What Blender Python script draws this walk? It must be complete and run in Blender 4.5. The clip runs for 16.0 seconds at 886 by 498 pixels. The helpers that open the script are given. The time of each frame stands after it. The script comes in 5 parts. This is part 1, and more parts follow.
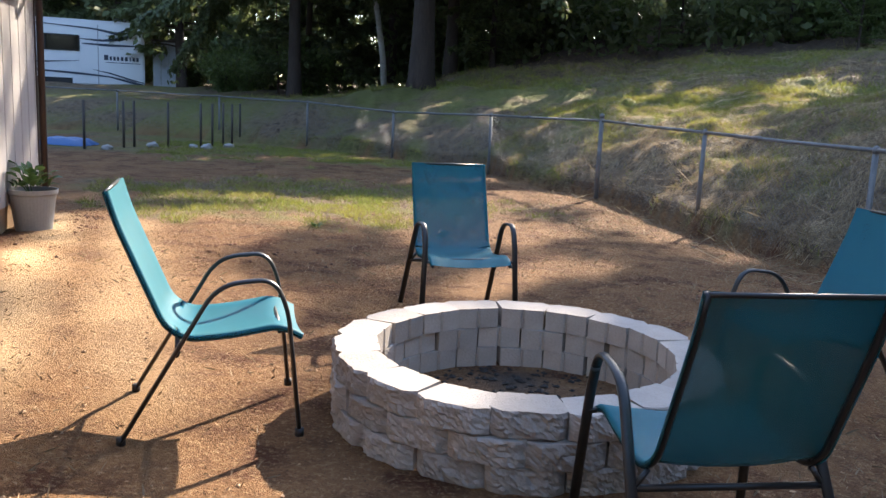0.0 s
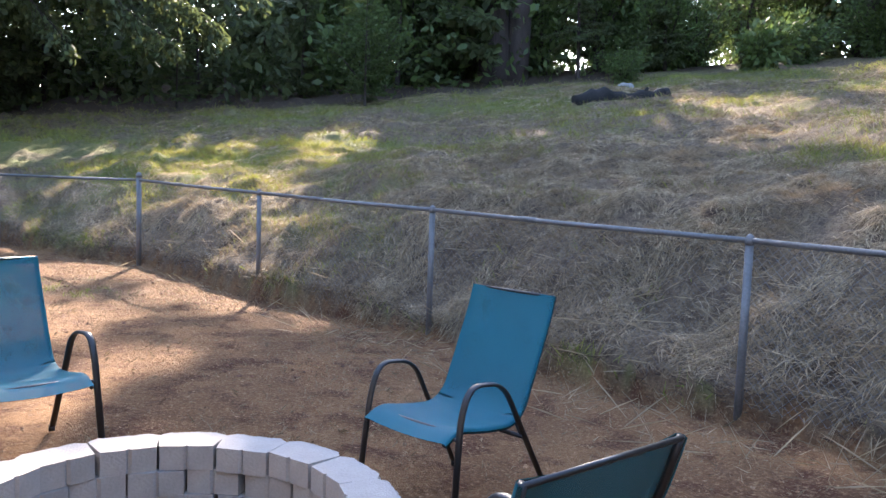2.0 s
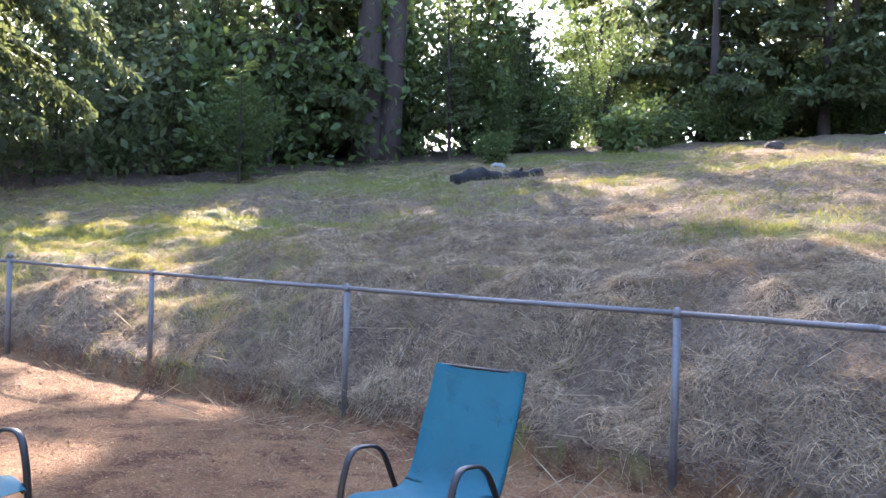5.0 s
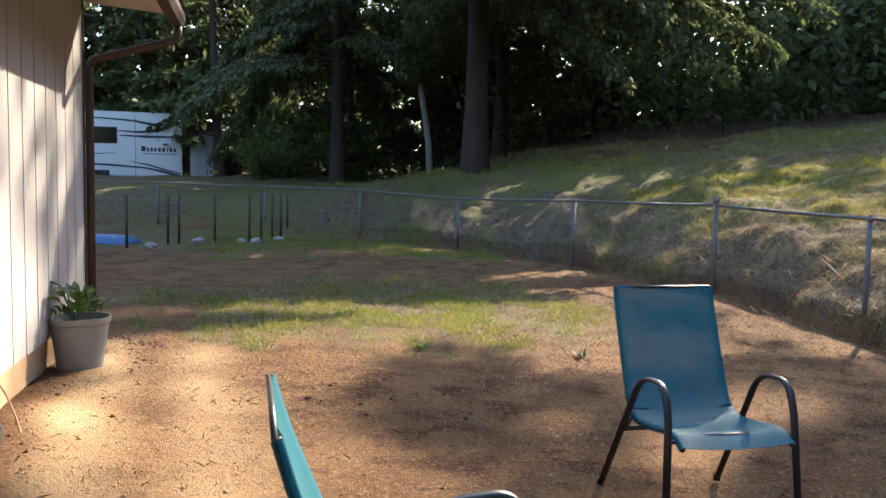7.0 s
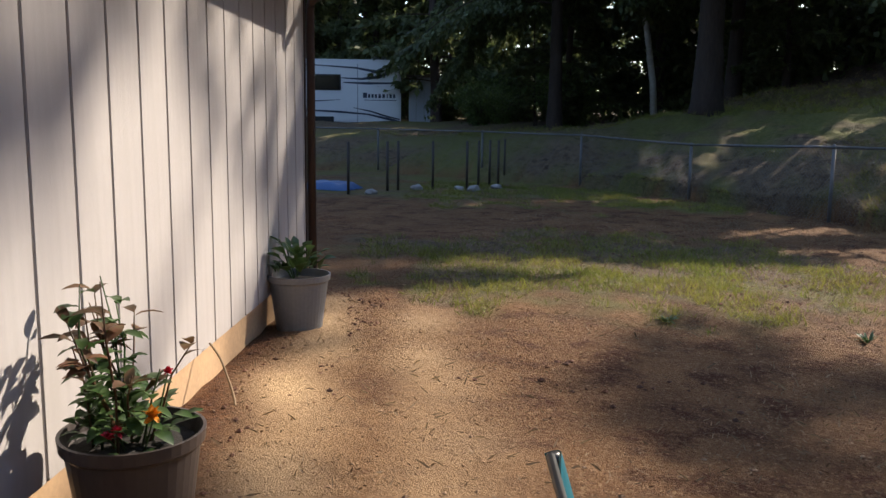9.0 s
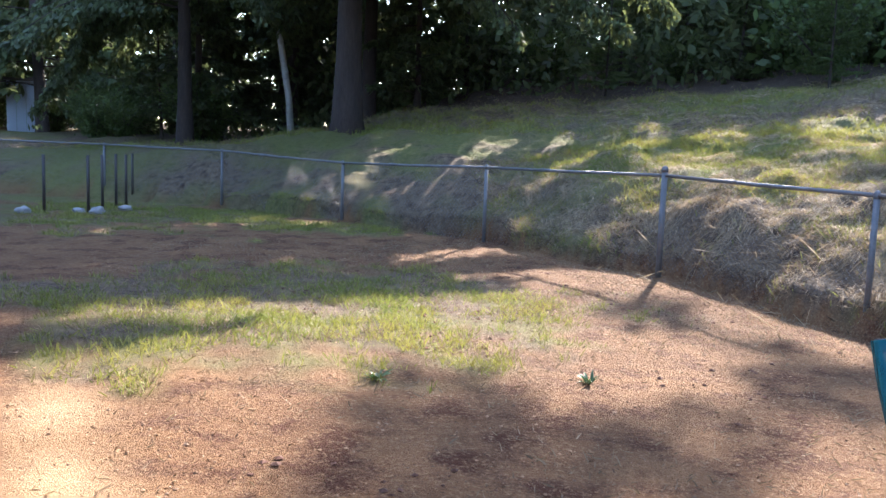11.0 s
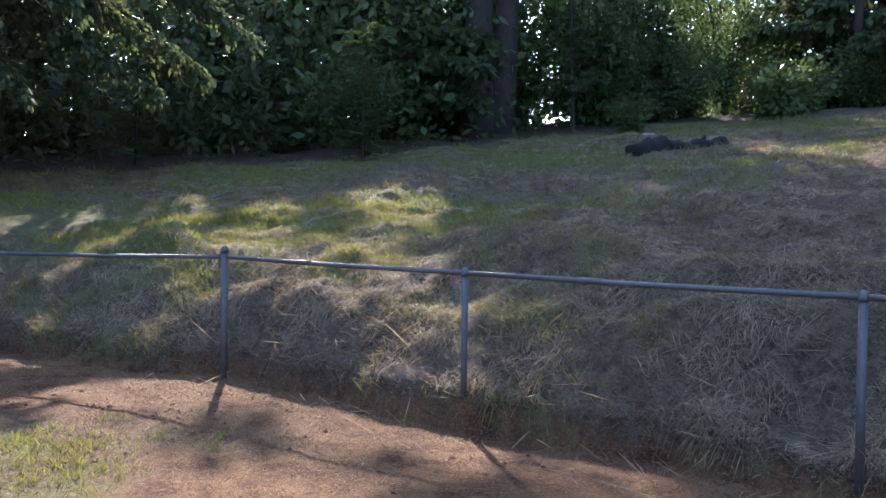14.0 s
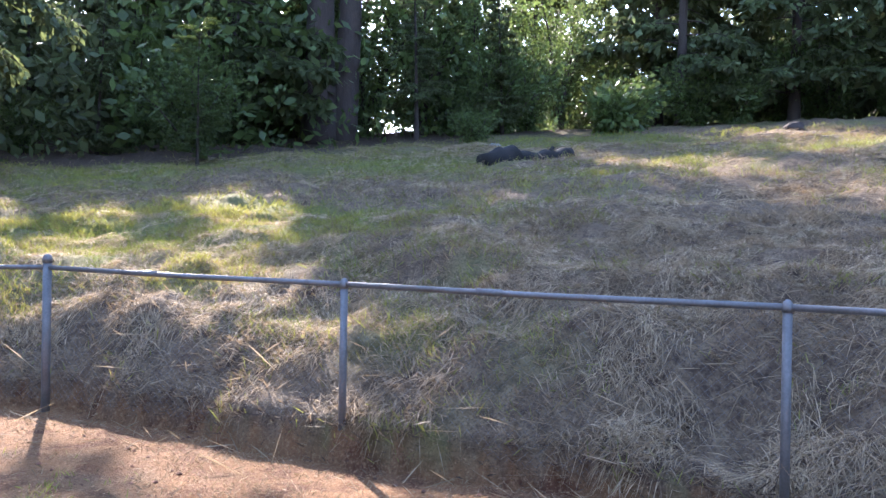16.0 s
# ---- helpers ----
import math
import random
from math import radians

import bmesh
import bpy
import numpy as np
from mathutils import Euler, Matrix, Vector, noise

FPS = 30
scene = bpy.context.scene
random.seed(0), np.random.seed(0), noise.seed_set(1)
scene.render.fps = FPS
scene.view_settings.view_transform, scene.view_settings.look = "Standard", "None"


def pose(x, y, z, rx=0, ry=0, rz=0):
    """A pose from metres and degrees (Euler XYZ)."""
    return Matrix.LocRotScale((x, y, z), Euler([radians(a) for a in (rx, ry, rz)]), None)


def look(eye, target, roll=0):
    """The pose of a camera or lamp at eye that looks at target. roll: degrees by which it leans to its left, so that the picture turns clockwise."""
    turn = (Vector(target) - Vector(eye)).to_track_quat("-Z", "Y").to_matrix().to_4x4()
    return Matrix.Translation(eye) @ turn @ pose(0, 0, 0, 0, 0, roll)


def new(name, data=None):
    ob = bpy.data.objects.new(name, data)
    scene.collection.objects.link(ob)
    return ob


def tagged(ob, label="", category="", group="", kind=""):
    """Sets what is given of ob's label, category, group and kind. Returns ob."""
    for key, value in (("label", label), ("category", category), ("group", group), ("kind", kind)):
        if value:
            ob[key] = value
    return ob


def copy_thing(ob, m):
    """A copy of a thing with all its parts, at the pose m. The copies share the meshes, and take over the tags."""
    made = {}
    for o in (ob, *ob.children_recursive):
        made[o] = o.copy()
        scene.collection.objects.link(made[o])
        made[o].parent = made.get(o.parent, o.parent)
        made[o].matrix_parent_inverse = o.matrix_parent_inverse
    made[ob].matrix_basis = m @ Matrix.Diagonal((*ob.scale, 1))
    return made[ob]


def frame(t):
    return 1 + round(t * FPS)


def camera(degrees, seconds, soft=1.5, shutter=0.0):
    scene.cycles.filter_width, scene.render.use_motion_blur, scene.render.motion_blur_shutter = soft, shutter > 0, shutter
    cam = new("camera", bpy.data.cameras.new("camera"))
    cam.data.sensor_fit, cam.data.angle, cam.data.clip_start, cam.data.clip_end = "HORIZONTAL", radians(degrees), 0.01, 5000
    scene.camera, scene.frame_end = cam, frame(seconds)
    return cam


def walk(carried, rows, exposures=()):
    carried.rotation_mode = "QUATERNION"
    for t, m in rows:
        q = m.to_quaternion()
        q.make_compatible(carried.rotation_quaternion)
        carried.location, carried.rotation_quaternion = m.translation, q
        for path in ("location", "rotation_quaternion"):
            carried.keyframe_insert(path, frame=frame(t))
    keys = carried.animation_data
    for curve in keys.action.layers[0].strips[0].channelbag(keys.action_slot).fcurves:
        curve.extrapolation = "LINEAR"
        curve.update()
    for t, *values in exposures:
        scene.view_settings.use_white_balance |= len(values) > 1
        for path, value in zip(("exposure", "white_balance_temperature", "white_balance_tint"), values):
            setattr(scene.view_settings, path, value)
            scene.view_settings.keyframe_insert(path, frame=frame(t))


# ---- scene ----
cam = camera(55.43, 16.0)
PATH = [
    (0, (-0, -0, 1.41), (0.101, 2.954, 0.896), 2.67),
    (0.5, (-0.057, 0.246, 1.413), (0.435, 3.145, 0.817), 3.06),
    (1, (-0.149, 0.431, 1.424), (0.575, 3.277, 0.812), 3.62),
    (1.5, (-0.271, 0.629, 1.463), (0.992, 3.289, 0.889), 2.65),
    (2, (-0.257, 0.834, 1.554), (1.41, 3.313, 1.27), 2.05),
    (2.5, (-0.295, 1.012, 1.573), (1.65, 3.29, 1.402), 1.39),
    (3, (-0.453, 1.113, 1.549), (1.728, 3.171, 1.469), 0.67),
    (3.2, (-0.392, 1.125, 1.561), (1.867, 3.098, 1.48), 0.54),
    (5.3, (-0.64, 1.231, 1.532), (1.282, 3.533, 1.587), 2.41),
    (5.5, (-0.624, 1.254, 1.531), (1.085, 3.719, 1.56), 2),
    (6, (-0.621, 1.375, 1.505), (0.488, 4.162, 1.436), 1.37),
    (6.5, (-0.712, 1.486, 1.486), (-0.213, 4.441, 1.347), 1.25),
    (7, (-0.882, 1.725, 1.483), (-0.882, 4.715, 1.246), 1.13),
    (7.5, (-1.014, 1.841, 1.501), (-1.479, 4.782, 1.134), 0.62),
    (8, (-1.06, 2.047, 1.522), (-1.817, 4.919, 1.099), 0.24),
    (8.2, (-1.065, 2.078, 1.532), (-1.844, 4.943, 1.098), 0.56),
    (10.3, (-1.559, 3.513, 1.399), (-1.641, 6.482, 0.973), 1.79),
    (10.5, (-1.616, 3.588, 1.398), (-1.498, 6.558, 0.987), 2.03),
    (11, (-1.616, 3.848, 1.466), (-1.058, 6.774, 1.111), 2.05),
    (11.5, (-1.579, 4.127, 1.491), (-0.702, 6.986, 1.256), 1.21),
    (12, (-1.492, 4.417, 1.519), (-0.302, 7.168, 1.376), 0.62),
    (12.5, (-1.401, 4.676, 1.531), (0.057, 7.296, 1.436), 0.34),
    (13, (-1.177, 4.927, 1.527), (0.409, 7.472, 1.442), 0.57),
    (13.5, (-1.199, 5.178, 1.52), (0.603, 7.576, 1.461), 0.8),
    (14, (-1.165, 5.466, 1.523), (0.828, 7.707, 1.462), 0.77),
    (14.5, (-1.05, 5.709, 1.528), (1.144, 7.755, 1.521), 0.82),
    (15, (-0.954, 5.875, 1.523), (1.401, 7.733, 1.558), 0.88),
    (15.5, (-0.928, 6.077, 1.522), (1.478, 7.868, 1.577), 0.9),
    (16, (-0.883, 6.28, 1.476), (1.516, 8.08, 1.466), 0.96),
]
EXPOSURES = [(0.0, 2.35, 6300, 12), (1.5, 2.55, 6200, 14), (2.0, 2.95, 6100, 16), (3.0, 3.45, 5900, 22), (5.5, 3.4, 6100, 22), (6.5, 2.85, 6200, 14), (7.0, 2.2, 6500, 10), (8.0, 1.15, 6300, 12), (10.5, 1.9, 6200, 14), (11.0, 2.75, 5700, 15), (11.5, 2.85, 5600, 15), (12.0, 2.65, 5500, 15), (12.5, 1.95, 5400, 16), (13.0, 2.2, 5400, 16), (13.5, 2.9, 5400, 16), (14.0, 2.15, 5500, 17), (14.5, 2.35, 5500, 18), (15.0, 2.65, 5600, 18), (15.5, 3.3, 5600, 19), (16.0, 3.1, 5700, 20)]
walk(cam, [(t, look(eye, target, roll)) for t, eye, target, roll in PATH], EXPOSURES)

# ---- light ----
SUN_AZ, SUN_EL = radians(31), radians(31)
world = bpy.data.worlds.new("sky")
scene.world = world
world.use_nodes = True
sky = world.node_tree.nodes.new("ShaderNodeTexSky")
sky.sky_type, sky.sun_disc = "NISHITA", False
sky.sun_elevation, sky.sun_rotation = SUN_EL, SUN_AZ
world.node_tree.links.new(sky.outputs[0], world.node_tree.nodes["Background"].inputs[0])
world.node_tree.nodes["Background"].inputs[1].default_value = 0.15
sun_data = bpy.data.lights.new("sun", "SUN")
sun_data.energy, sun_data.angle, sun_data.color = 4.0, radians(0.6), (1.0, 0.87, 0.69)
sun_lamp = new("sun", sun_data)
sun_dir = Vector((math.sin(SUN_AZ) * math.cos(SUN_EL), math.cos(SUN_AZ) * math.cos(SUN_EL), math.sin(SUN_EL)))
sun_lamp.matrix_world = look(sun_dir * 60, (0, 0, 0))


# ---- materials ----
def material(name, colour, rough=0.8, metal=0.0, second=None, scale=4.0, grain=60.0, bump=0.3, amount=0.5, coords="Object", stretch=(1, 1, 1), translucent=0.0, spread=0.0, distance=0.01):
    """Two-scale noise between two colours, with fine relief; spread varies it from piece to piece."""
    mat = bpy.data.materials.new(name)
    mat.use_nodes = True
    n, l = mat.node_tree.nodes, mat.node_tree.links
    bsdf = n["Principled BSDF"]
    bsdf.inputs["Roughness"].default_value, bsdf.inputs["Metallic"].default_value = rough, metal
    tc, mp = n.new("ShaderNodeTexCoord"), n.new("ShaderNodeMapping")
    mp.inputs["Scale"].default_value = stretch
    l.new(tc.outputs[coords], mp.inputs[0])
    big, fine = n.new("ShaderNodeTexNoise"), n.new("ShaderNodeTexNoise")
    big.inputs["Scale"].default_value, fine.inputs["Scale"].default_value = scale, grain
    big.inputs["Detail"].default_value, fine.inputs["Detail"].default_value = 5, 4
    for t in (big, fine):
        l.new(mp.outputs[0], t.inputs[0])
    add = n.new("ShaderNodeMath")
    add.operation = "MULTIPLY_ADD"
    add.inputs[1].default_value = 0.5
    l.new(fine.outputs[0], add.inputs[0])
    half = n.new("ShaderNodeMath")
    half.operation = "MULTIPLY"
    half.inputs[1].default_value = 0.5
    l.new(big.outputs[0], half.inputs[0])
    l.new(half.outputs[0], add.inputs[2])
    ramp = n.new("ShaderNodeMapRange")
    ramp.inputs["From Min"].default_value, ramp.inputs["From Max"].default_value = 0.5 - amount / 3, 0.5 + amount / 3
    l.new(add.outputs[0], ramp.inputs[0])
    mix = n.new("ShaderNodeMix")
    mix.data_type = "RGBA"
    mix.inputs[6].default_value = (*colour, 1)
    mix.inputs[7].default_value = (*(second or [c * 0.7 for c in colour]), 1)
    l.new(ramp.outputs[0], mix.inputs[0])
    out = mix.outputs[2]
    if spread:
        info, geo = n.new("ShaderNodeObjectInfo"), n.new("ShaderNodeNewGeometry")
        s = n.new("ShaderNodeMath")
        l.new(info.outputs["Random"], s.inputs[0])
        l.new(geo.outputs["Random Per Island"], s.inputs[1])
        f = n.new("ShaderNodeMath")
        f.operation = "FRACT"
        l.new(s.outputs[0], f.inputs[0])
        r = n.new("ShaderNodeMapRange")
        r.inputs["To Min"].default_value, r.inputs["To Max"].default_value = 1 - spread, 1 + spread
        l.new(f.outputs[0], r.inputs[0])
        hsv = n.new("ShaderNodeHueSaturation")
        l.new(out, hsv.inputs["Color"])
        l.new(r.outputs[0], hsv.inputs["Value"])
        out = hsv.outputs[0]
    l.new(out, bsdf.inputs["Base Color"])
    if bump:
        b = n.new("ShaderNodeBump")
        b.inputs["Strength"].default_value, b.inputs["Distance"].default_value = bump, distance
        l.new(add.outputs[0], b.inputs["Height"])
        l.new(b.outputs[0], bsdf.inputs["Normal"])
    if translucent:
        tr, ms = n.new("ShaderNodeBsdfTranslucent"), n.new("ShaderNodeMixShader")
        l.new(out, tr.inputs[0])
        ms.inputs[0].default_value = translucent
        l.new(bsdf.outputs[0], ms.inputs[1])
        l.new(tr.outputs[0], ms.inputs[2])
        l.new(ms.outputs[0], n["Material Output"].inputs[0])
    return mat


def ground_material():
    """Red-brown trodden soil with chips; the grass share turns it to straw and green."""
    mat = bpy.data.materials.new("ground")
    mat.use_nodes = True
    n, l = mat.node_tree.nodes, mat.node_tree.links
    bsdf = n["Principled BSDF"]
    bsdf.inputs["Roughness"].default_value = 0.95
    bsdf.inputs["Specular IOR Level"].default_value = 0.15
    geo = n.new("ShaderNodeNewGeometry")

    def tex(scale, detail=6, rough=0.6):
        t = n.new("ShaderNodeTexNoise")
        t.inputs["Scale"].default_value, t.inputs["Detail"].default_value, t.inputs["Roughness"].default_value = scale, detail, rough
        l.new(geo.outputs["Position"], t.inputs[0])
        return t.outputs[0]

    def ramp(v, lo, hi):
        r = n.new("ShaderNodeMapRange")
        r.inputs[1].default_value, r.inputs[2].default_value = lo, hi
        l.new(v, r.inputs[0])
        return r.outputs[0]

    def mix(f, a, b):
        m = n.new("ShaderNodeMix")
        m.data_type = "RGBA"
        l.new(f, m.inputs[0])
        for s, c in ((m.inputs[6], a), (m.inputs[7], b)):
            if isinstance(c, tuple):
                s.default_value = (*c, 1)
            else:
                l.new(c, s)
        return m.outputs[2]

    soil = mix(ramp(tex(1.3), 0.35, 0.65), (0.15, 0.074, 0.033), (0.255, 0.137, 0.061))
    soil = mix(ramp(tex(2.6, 7, 0.65), 0.47, 0.60), soil, (0.09, 0.036, 0.017))
    soil = mix(ramp(tex(38, 4, 0.7), 0.50, 0.74), soil, (0.35, 0.22, 0.115))
    soil = mix(ramp(tex(90, 3, 0.7), 0.56, 0.68), soil, (0.07, 0.04, 0.024))
    straw = mix(ramp(tex(9, 6, 0.7), 0.35, 0.65), (0.13, 0.092, 0.058), (0.23, 0.17, 0.105))
    straw = mix(ramp(tex(45, 3, 0.7), 0.48, 0.66), straw, (0.075, 0.052, 0.036))
    # dark noise paints in shaded gaps between the straw clumps
    straw = mix(ramp(tex(5.5, 7, 0.72), 0.50, 0.64), straw, (0.065, 0.045, 0.032))
    green = mix(ramp(tex(14, 5, 0.7), 0.35, 0.7), (0.10, 0.125, 0.028), (0.21, 0.205, 0.048))
    at = {}
    for key in ("grass", "green", "path", "ash", "forest", "dug"):
        a = n.new("ShaderNodeAttribute")
        a.attribute_name = key
        at[key] = a.outputs["Fac"]
    veg = mix(ramp(at["green"], 0.35, 1.3), straw, green)
    soil = mix(at["dug"], soil, mix(ramp(tex(30, 5, 0.7), 0.4, 0.65), (0.07, 0.028, 0.014), (0.17, 0.075, 0.034)))
    soil = mix(at["path"], soil, (0.60, 0.41, 0.225))
    col = mix(at["grass"], soil, veg)
    floor = mix(ramp(tex(7, 6, 0.7), 0.4, 0.65), (0.05, 0.034, 0.024), (0.10, 0.07, 0.048))
    col = mix(at["forest"], col, floor)
    col = mix(at["ash"], col, (0.05, 0.045, 0.04))
    l.new(col, bsdf.inputs["Base Color"])
    b = n.new("ShaderNodeBump")
    b.inputs["Strength"].default_value, b.inputs["Distance"].default_value = 0.9, 0.05
    h = n.new("ShaderNodeMath")
    l.new(tex(12, 8, 0.75), h.inputs[0])
    fine = n.new("ShaderNodeMath")
    fine.operation = "MULTIPLY"
    fine.inputs[1].default_value = 0.45
    l.new(tex(110, 3, 0.6), fine.inputs[0])
    l.new(fine.outputs[0], h.inputs[1])
    l.new(h.outputs[0], b.inputs["Height"])
    l.new(b.outputs[0], bsdf.inputs["Normal"])
    return mat


M = {}
M["ground"] = ground_material()
M["siding"] = material("painted siding", (0.47, 0.44, 0.425), 0.75, second=(0.395, 0.365, 0.35), scale=3, grain=55, bump=0.8, stretch=(9, 9, 0.35), amount=0.7, distance=0.004)
M["groove"] = material("siding groove", (0.17, 0.145, 0.13), 0.9)
M["trim"] = material("dark brown trim", (0.075, 0.045, 0.035), 0.55, second=(0.05, 0.03, 0.025), bump=0.1)
M["soffit"] = material("soffit board", (0.60, 0.52, 0.46), 0.8, second=(0.5, 0.43, 0.37), stretch=(1, 6, 1))
M["roof"] = material("shingle", (0.10, 0.085, 0.075), 0.9, grain=120)
M["concrete"] = material("foundation", (0.55, 0.36, 0.20), 0.9, second=(0.42, 0.28, 0.16), grain=40)
M["block"] = material("split concrete block", (0.37, 0.325, 0.285), 0.95, second=(0.25, 0.215, 0.185), scale=9, grain=85, bump=0.8, amount=0.9, spread=0.13)
M["frame"] = material("black powder-coated steel", (0.012, 0.012, 0.013), 0.38, second=(0.02, 0.019, 0.018), bump=0.05)
M["galv"] = material("galvanised steel", (0.19, 0.185, 0.18), 0.6, 0.4, second=(0.12, 0.115, 0.11), scale=7, bump=0.1)
M["dark_steel"] = material("dark weathered steel", (0.03, 0.028, 0.025), 0.6, second=(0.06, 0.04, 0.03), bump=0.1)
M["bark"] = material("fir bark", (0.065, 0.045, 0.035), 0.95, second=(0.03, 0.021, 0.017), scale=5, grain=26, bump=1.0, stretch=(1, 1, 0.22), amount=0.7, distance=0.05)
M["pale_bark"] = material("alder bark", (0.42, 0.40, 0.36), 0.85, second=(0.22, 0.2, 0.18), scale=4, stretch=(1, 1, 2))
M["wire"] = material("weathered fence wire", (0.22, 0.215, 0.21), 0.55, 0.4, bump=0)
M["needle"] = material("fir needles", (0.08, 0.105, 0.042), 0.6, second=(0.12, 0.14, 0.052), translucent=0.48, spread=0.4, bump=0, grain=20, scale=0.6)
M["leaf"] = material("broad leaves", (0.075, 0.115, 0.03), 0.5, second=(0.115, 0.15, 0.04), translucent=0.45, spread=0.4, bump=0, grain=20, scale=0.6)
M["straw"] = material("dry grass", (0.33, 0.245, 0.145), 0.85, second=(0.19, 0.13, 0.075), translucent=0.3, spread=0.35, bump=0, grain=3, scale=0.7)
M["grass"] = material("green grass", (0.15, 0.185, 0.03), 0.7, second=(0.30, 0.265, 0.06), translucent=0.4, spread=0.35, bump=0, grain=3, scale=0.7)
M["pale_straw"] = material("bleached straw", (0.44, 0.34, 0.21), 0.85, second=(0.28, 0.20, 0.115), translucent=0.3, spread=0.35, bump=0, grain=3, scale=0.7)
M["red_clod"] = material("red-brown earth clods", (0.17, 0.075, 0.04), 0.95, second=(0.09, 0.042, 0.025), spread=0.4, bump=0)
M["chip"] = material("bark chips", (0.36, 0.235, 0.13), 0.9, second=(0.19, 0.095, 0.045), spread=0.5, bump=0, scale=3)
# root and sod brown, kept dark to paint the shade under the lip
M["root"] = material("roots and sod darkened as undercut shade", (0.085, 0.055, 0.038), 0.95, second=(0.05, 0.032, 0.022), spread=0.4, bump=0)
M["log"] = material("charred log", (0.010, 0.009, 0.008), 1.0, second=(0.028, 0.023, 0.02), grain=30, bump=0.8)
M["white"] = material("white gelcoat", (0.72, 0.74, 0.76), 0.3, second=(0.64, 0.66, 0.68), scale=0.6, bump=0)
M["grey"] = material("grey panel", (0.33, 0.35, 0.37), 0.6, second=(0.26, 0.28, 0.30), scale=0.8)
M["black"] = material("black rubber", (0.015, 0.015, 0.016), 0.6, bump=0.1)
M["navy"] = material("navy decal", (0.03, 0.045, 0.08), 0.4, bump=0)
M["glass"] = material("dark window glass", (0.01, 0.011, 0.013), 0.08, bump=0)
M["pot_grey"] = material("grey plastic pot", (0.24, 0.245, 0.25), 0.5, second=(0.19, 0.195, 0.20), scale=3, bump=0.08)
M["pot_brown"] = material("dark brown plastic pot", (0.055, 0.042, 0.038), 0.45, second=(0.04, 0.03, 0.028), scale=3, bump=0.08)
M["soil"] = material("potting soil", (0.02, 0.016, 0.013), 0.95, grain=80, bump=1.0)
M["red_leaf"] = material("reddish leaves", (0.16, 0.06, 0.035), 0.5, second=(0.09, 0.08, 0.03), translucent=0.3, spread=0.3, bump=0)
M["pot_leaf"] = material("pot plant leaves", (0.045, 0.095, 0.025), 0.4, second=(0.08, 0.13, 0.04), translucent=0.3, spread=0.35, bump=0)
M["orange"] = material("orange petals", (0.85, 0.32, 0.01), 0.6, translucent=0.2, bump=0)
M["red"] = material("red petals", (0.65, 0.02, 0.05), 0.5, translucent=0.2, bump=0)
M["blue"] = material("blue tarpaulin", (0.05, 0.12, 0.28), 0.4, bump=0.2)
M["rock"] = material("grey stone", (0.30, 0.28, 0.26), 0.9, grain=25, bump=0.6)


def sling_material(name, colour, second, see_through):
    """Woven turquoise mesh that lets some light through."""
    mat = material(name, colour, 0.6, second=second, scale=5, grain=300, bump=0.2, distance=0.001)
    n, l = mat.node_tree.nodes, mat.node_tree.links
    bsdf = n["Principled BSDF"]
    bsdf.inputs["Specular IOR Level"].default_value = 0.2
    tr, see = n.new("ShaderNodeBsdfTranslucent"), n.new("ShaderNodeBsdfTransparent")
    tr.inputs[0].default_value = (0.02, 0.20, 0.26, 1)
    a, b = n.new("ShaderNodeMixShader"), n.new("ShaderNodeMixShader")
    a.inputs[0].default_value, b.inputs[0].default_value = 0.03, see_through
    l.new(bsdf.outputs[0], a.inputs[1])
    l.new(tr.outputs[0], a.inputs[2])
    l.new(a.outputs[0], b.inputs[1])
    l.new(see.outputs[0], b.inputs[2])
    l.new(b.outputs[0], n["Material Output"].inputs[0])
    return mat


M["sling"] = sling_material("turquoise sling fabric", (0.012, 0.130, 0.168), (0.016, 0.150, 0.195), 0.27)
# a darker teal paints the shade onto the sling's reverse
M["sling_shade"] = sling_material("sling reverse darkened as shade", (0.008, 0.062, 0.075), (0.010, 0.075, 0.09), 0.25)


# ---- mesh helpers ----
def mesh_of(name, verts, faces, mat, smooth=False):
    me = bpy.data.meshes.new(name)
    me.from_pydata([tuple(v) for v in verts], [], faces)
    me.materials.append(M[mat])
    if smooth:
        me.shade_smooth()
    me.update()
    return me


def raw(name, verts, faces, mat, parent=None, label="", smooth=False):
    ob = new(name, mesh_of(name, verts, faces, mat, smooth))
    ob.parent = parent
    if label:
        ob["label"] = label
    return ob


def quads_mesh(name, quads, mat):
    """Many loose four-cornered faces, from an array (n, 4, 3)."""
    quads = np.asarray(quads, dtype=np.float32)
    k = len(quads)
    me = bpy.data.meshes.new(name)
    me.vertices.add(4 * k)
    me.vertices.foreach_set("co", quads.reshape(-1))
    me.loops.add(4 * k)
    me.loops.foreach_set("vertex_index", np.arange(4 * k, dtype=np.int32))
    me.polygons.add(k)
    me.polygons.foreach_set("loop_start", np.arange(0, 4 * k, 4, dtype=np.int32))
    me.materials.append(M[mat])
    me.update(calc_edges=True)
    return me


def part(name, bm, mat, parent=None, label="", smooth=False):
    me = bpy.data.meshes.new(name)
    bm.to_mesh(me)
    bm.free()
    me.materials.append(M[mat])
    if smooth:
        me.shade_smooth()
    ob = new(name, me)
    ob.parent = parent
    if label:
        ob["label"] = label
    return ob


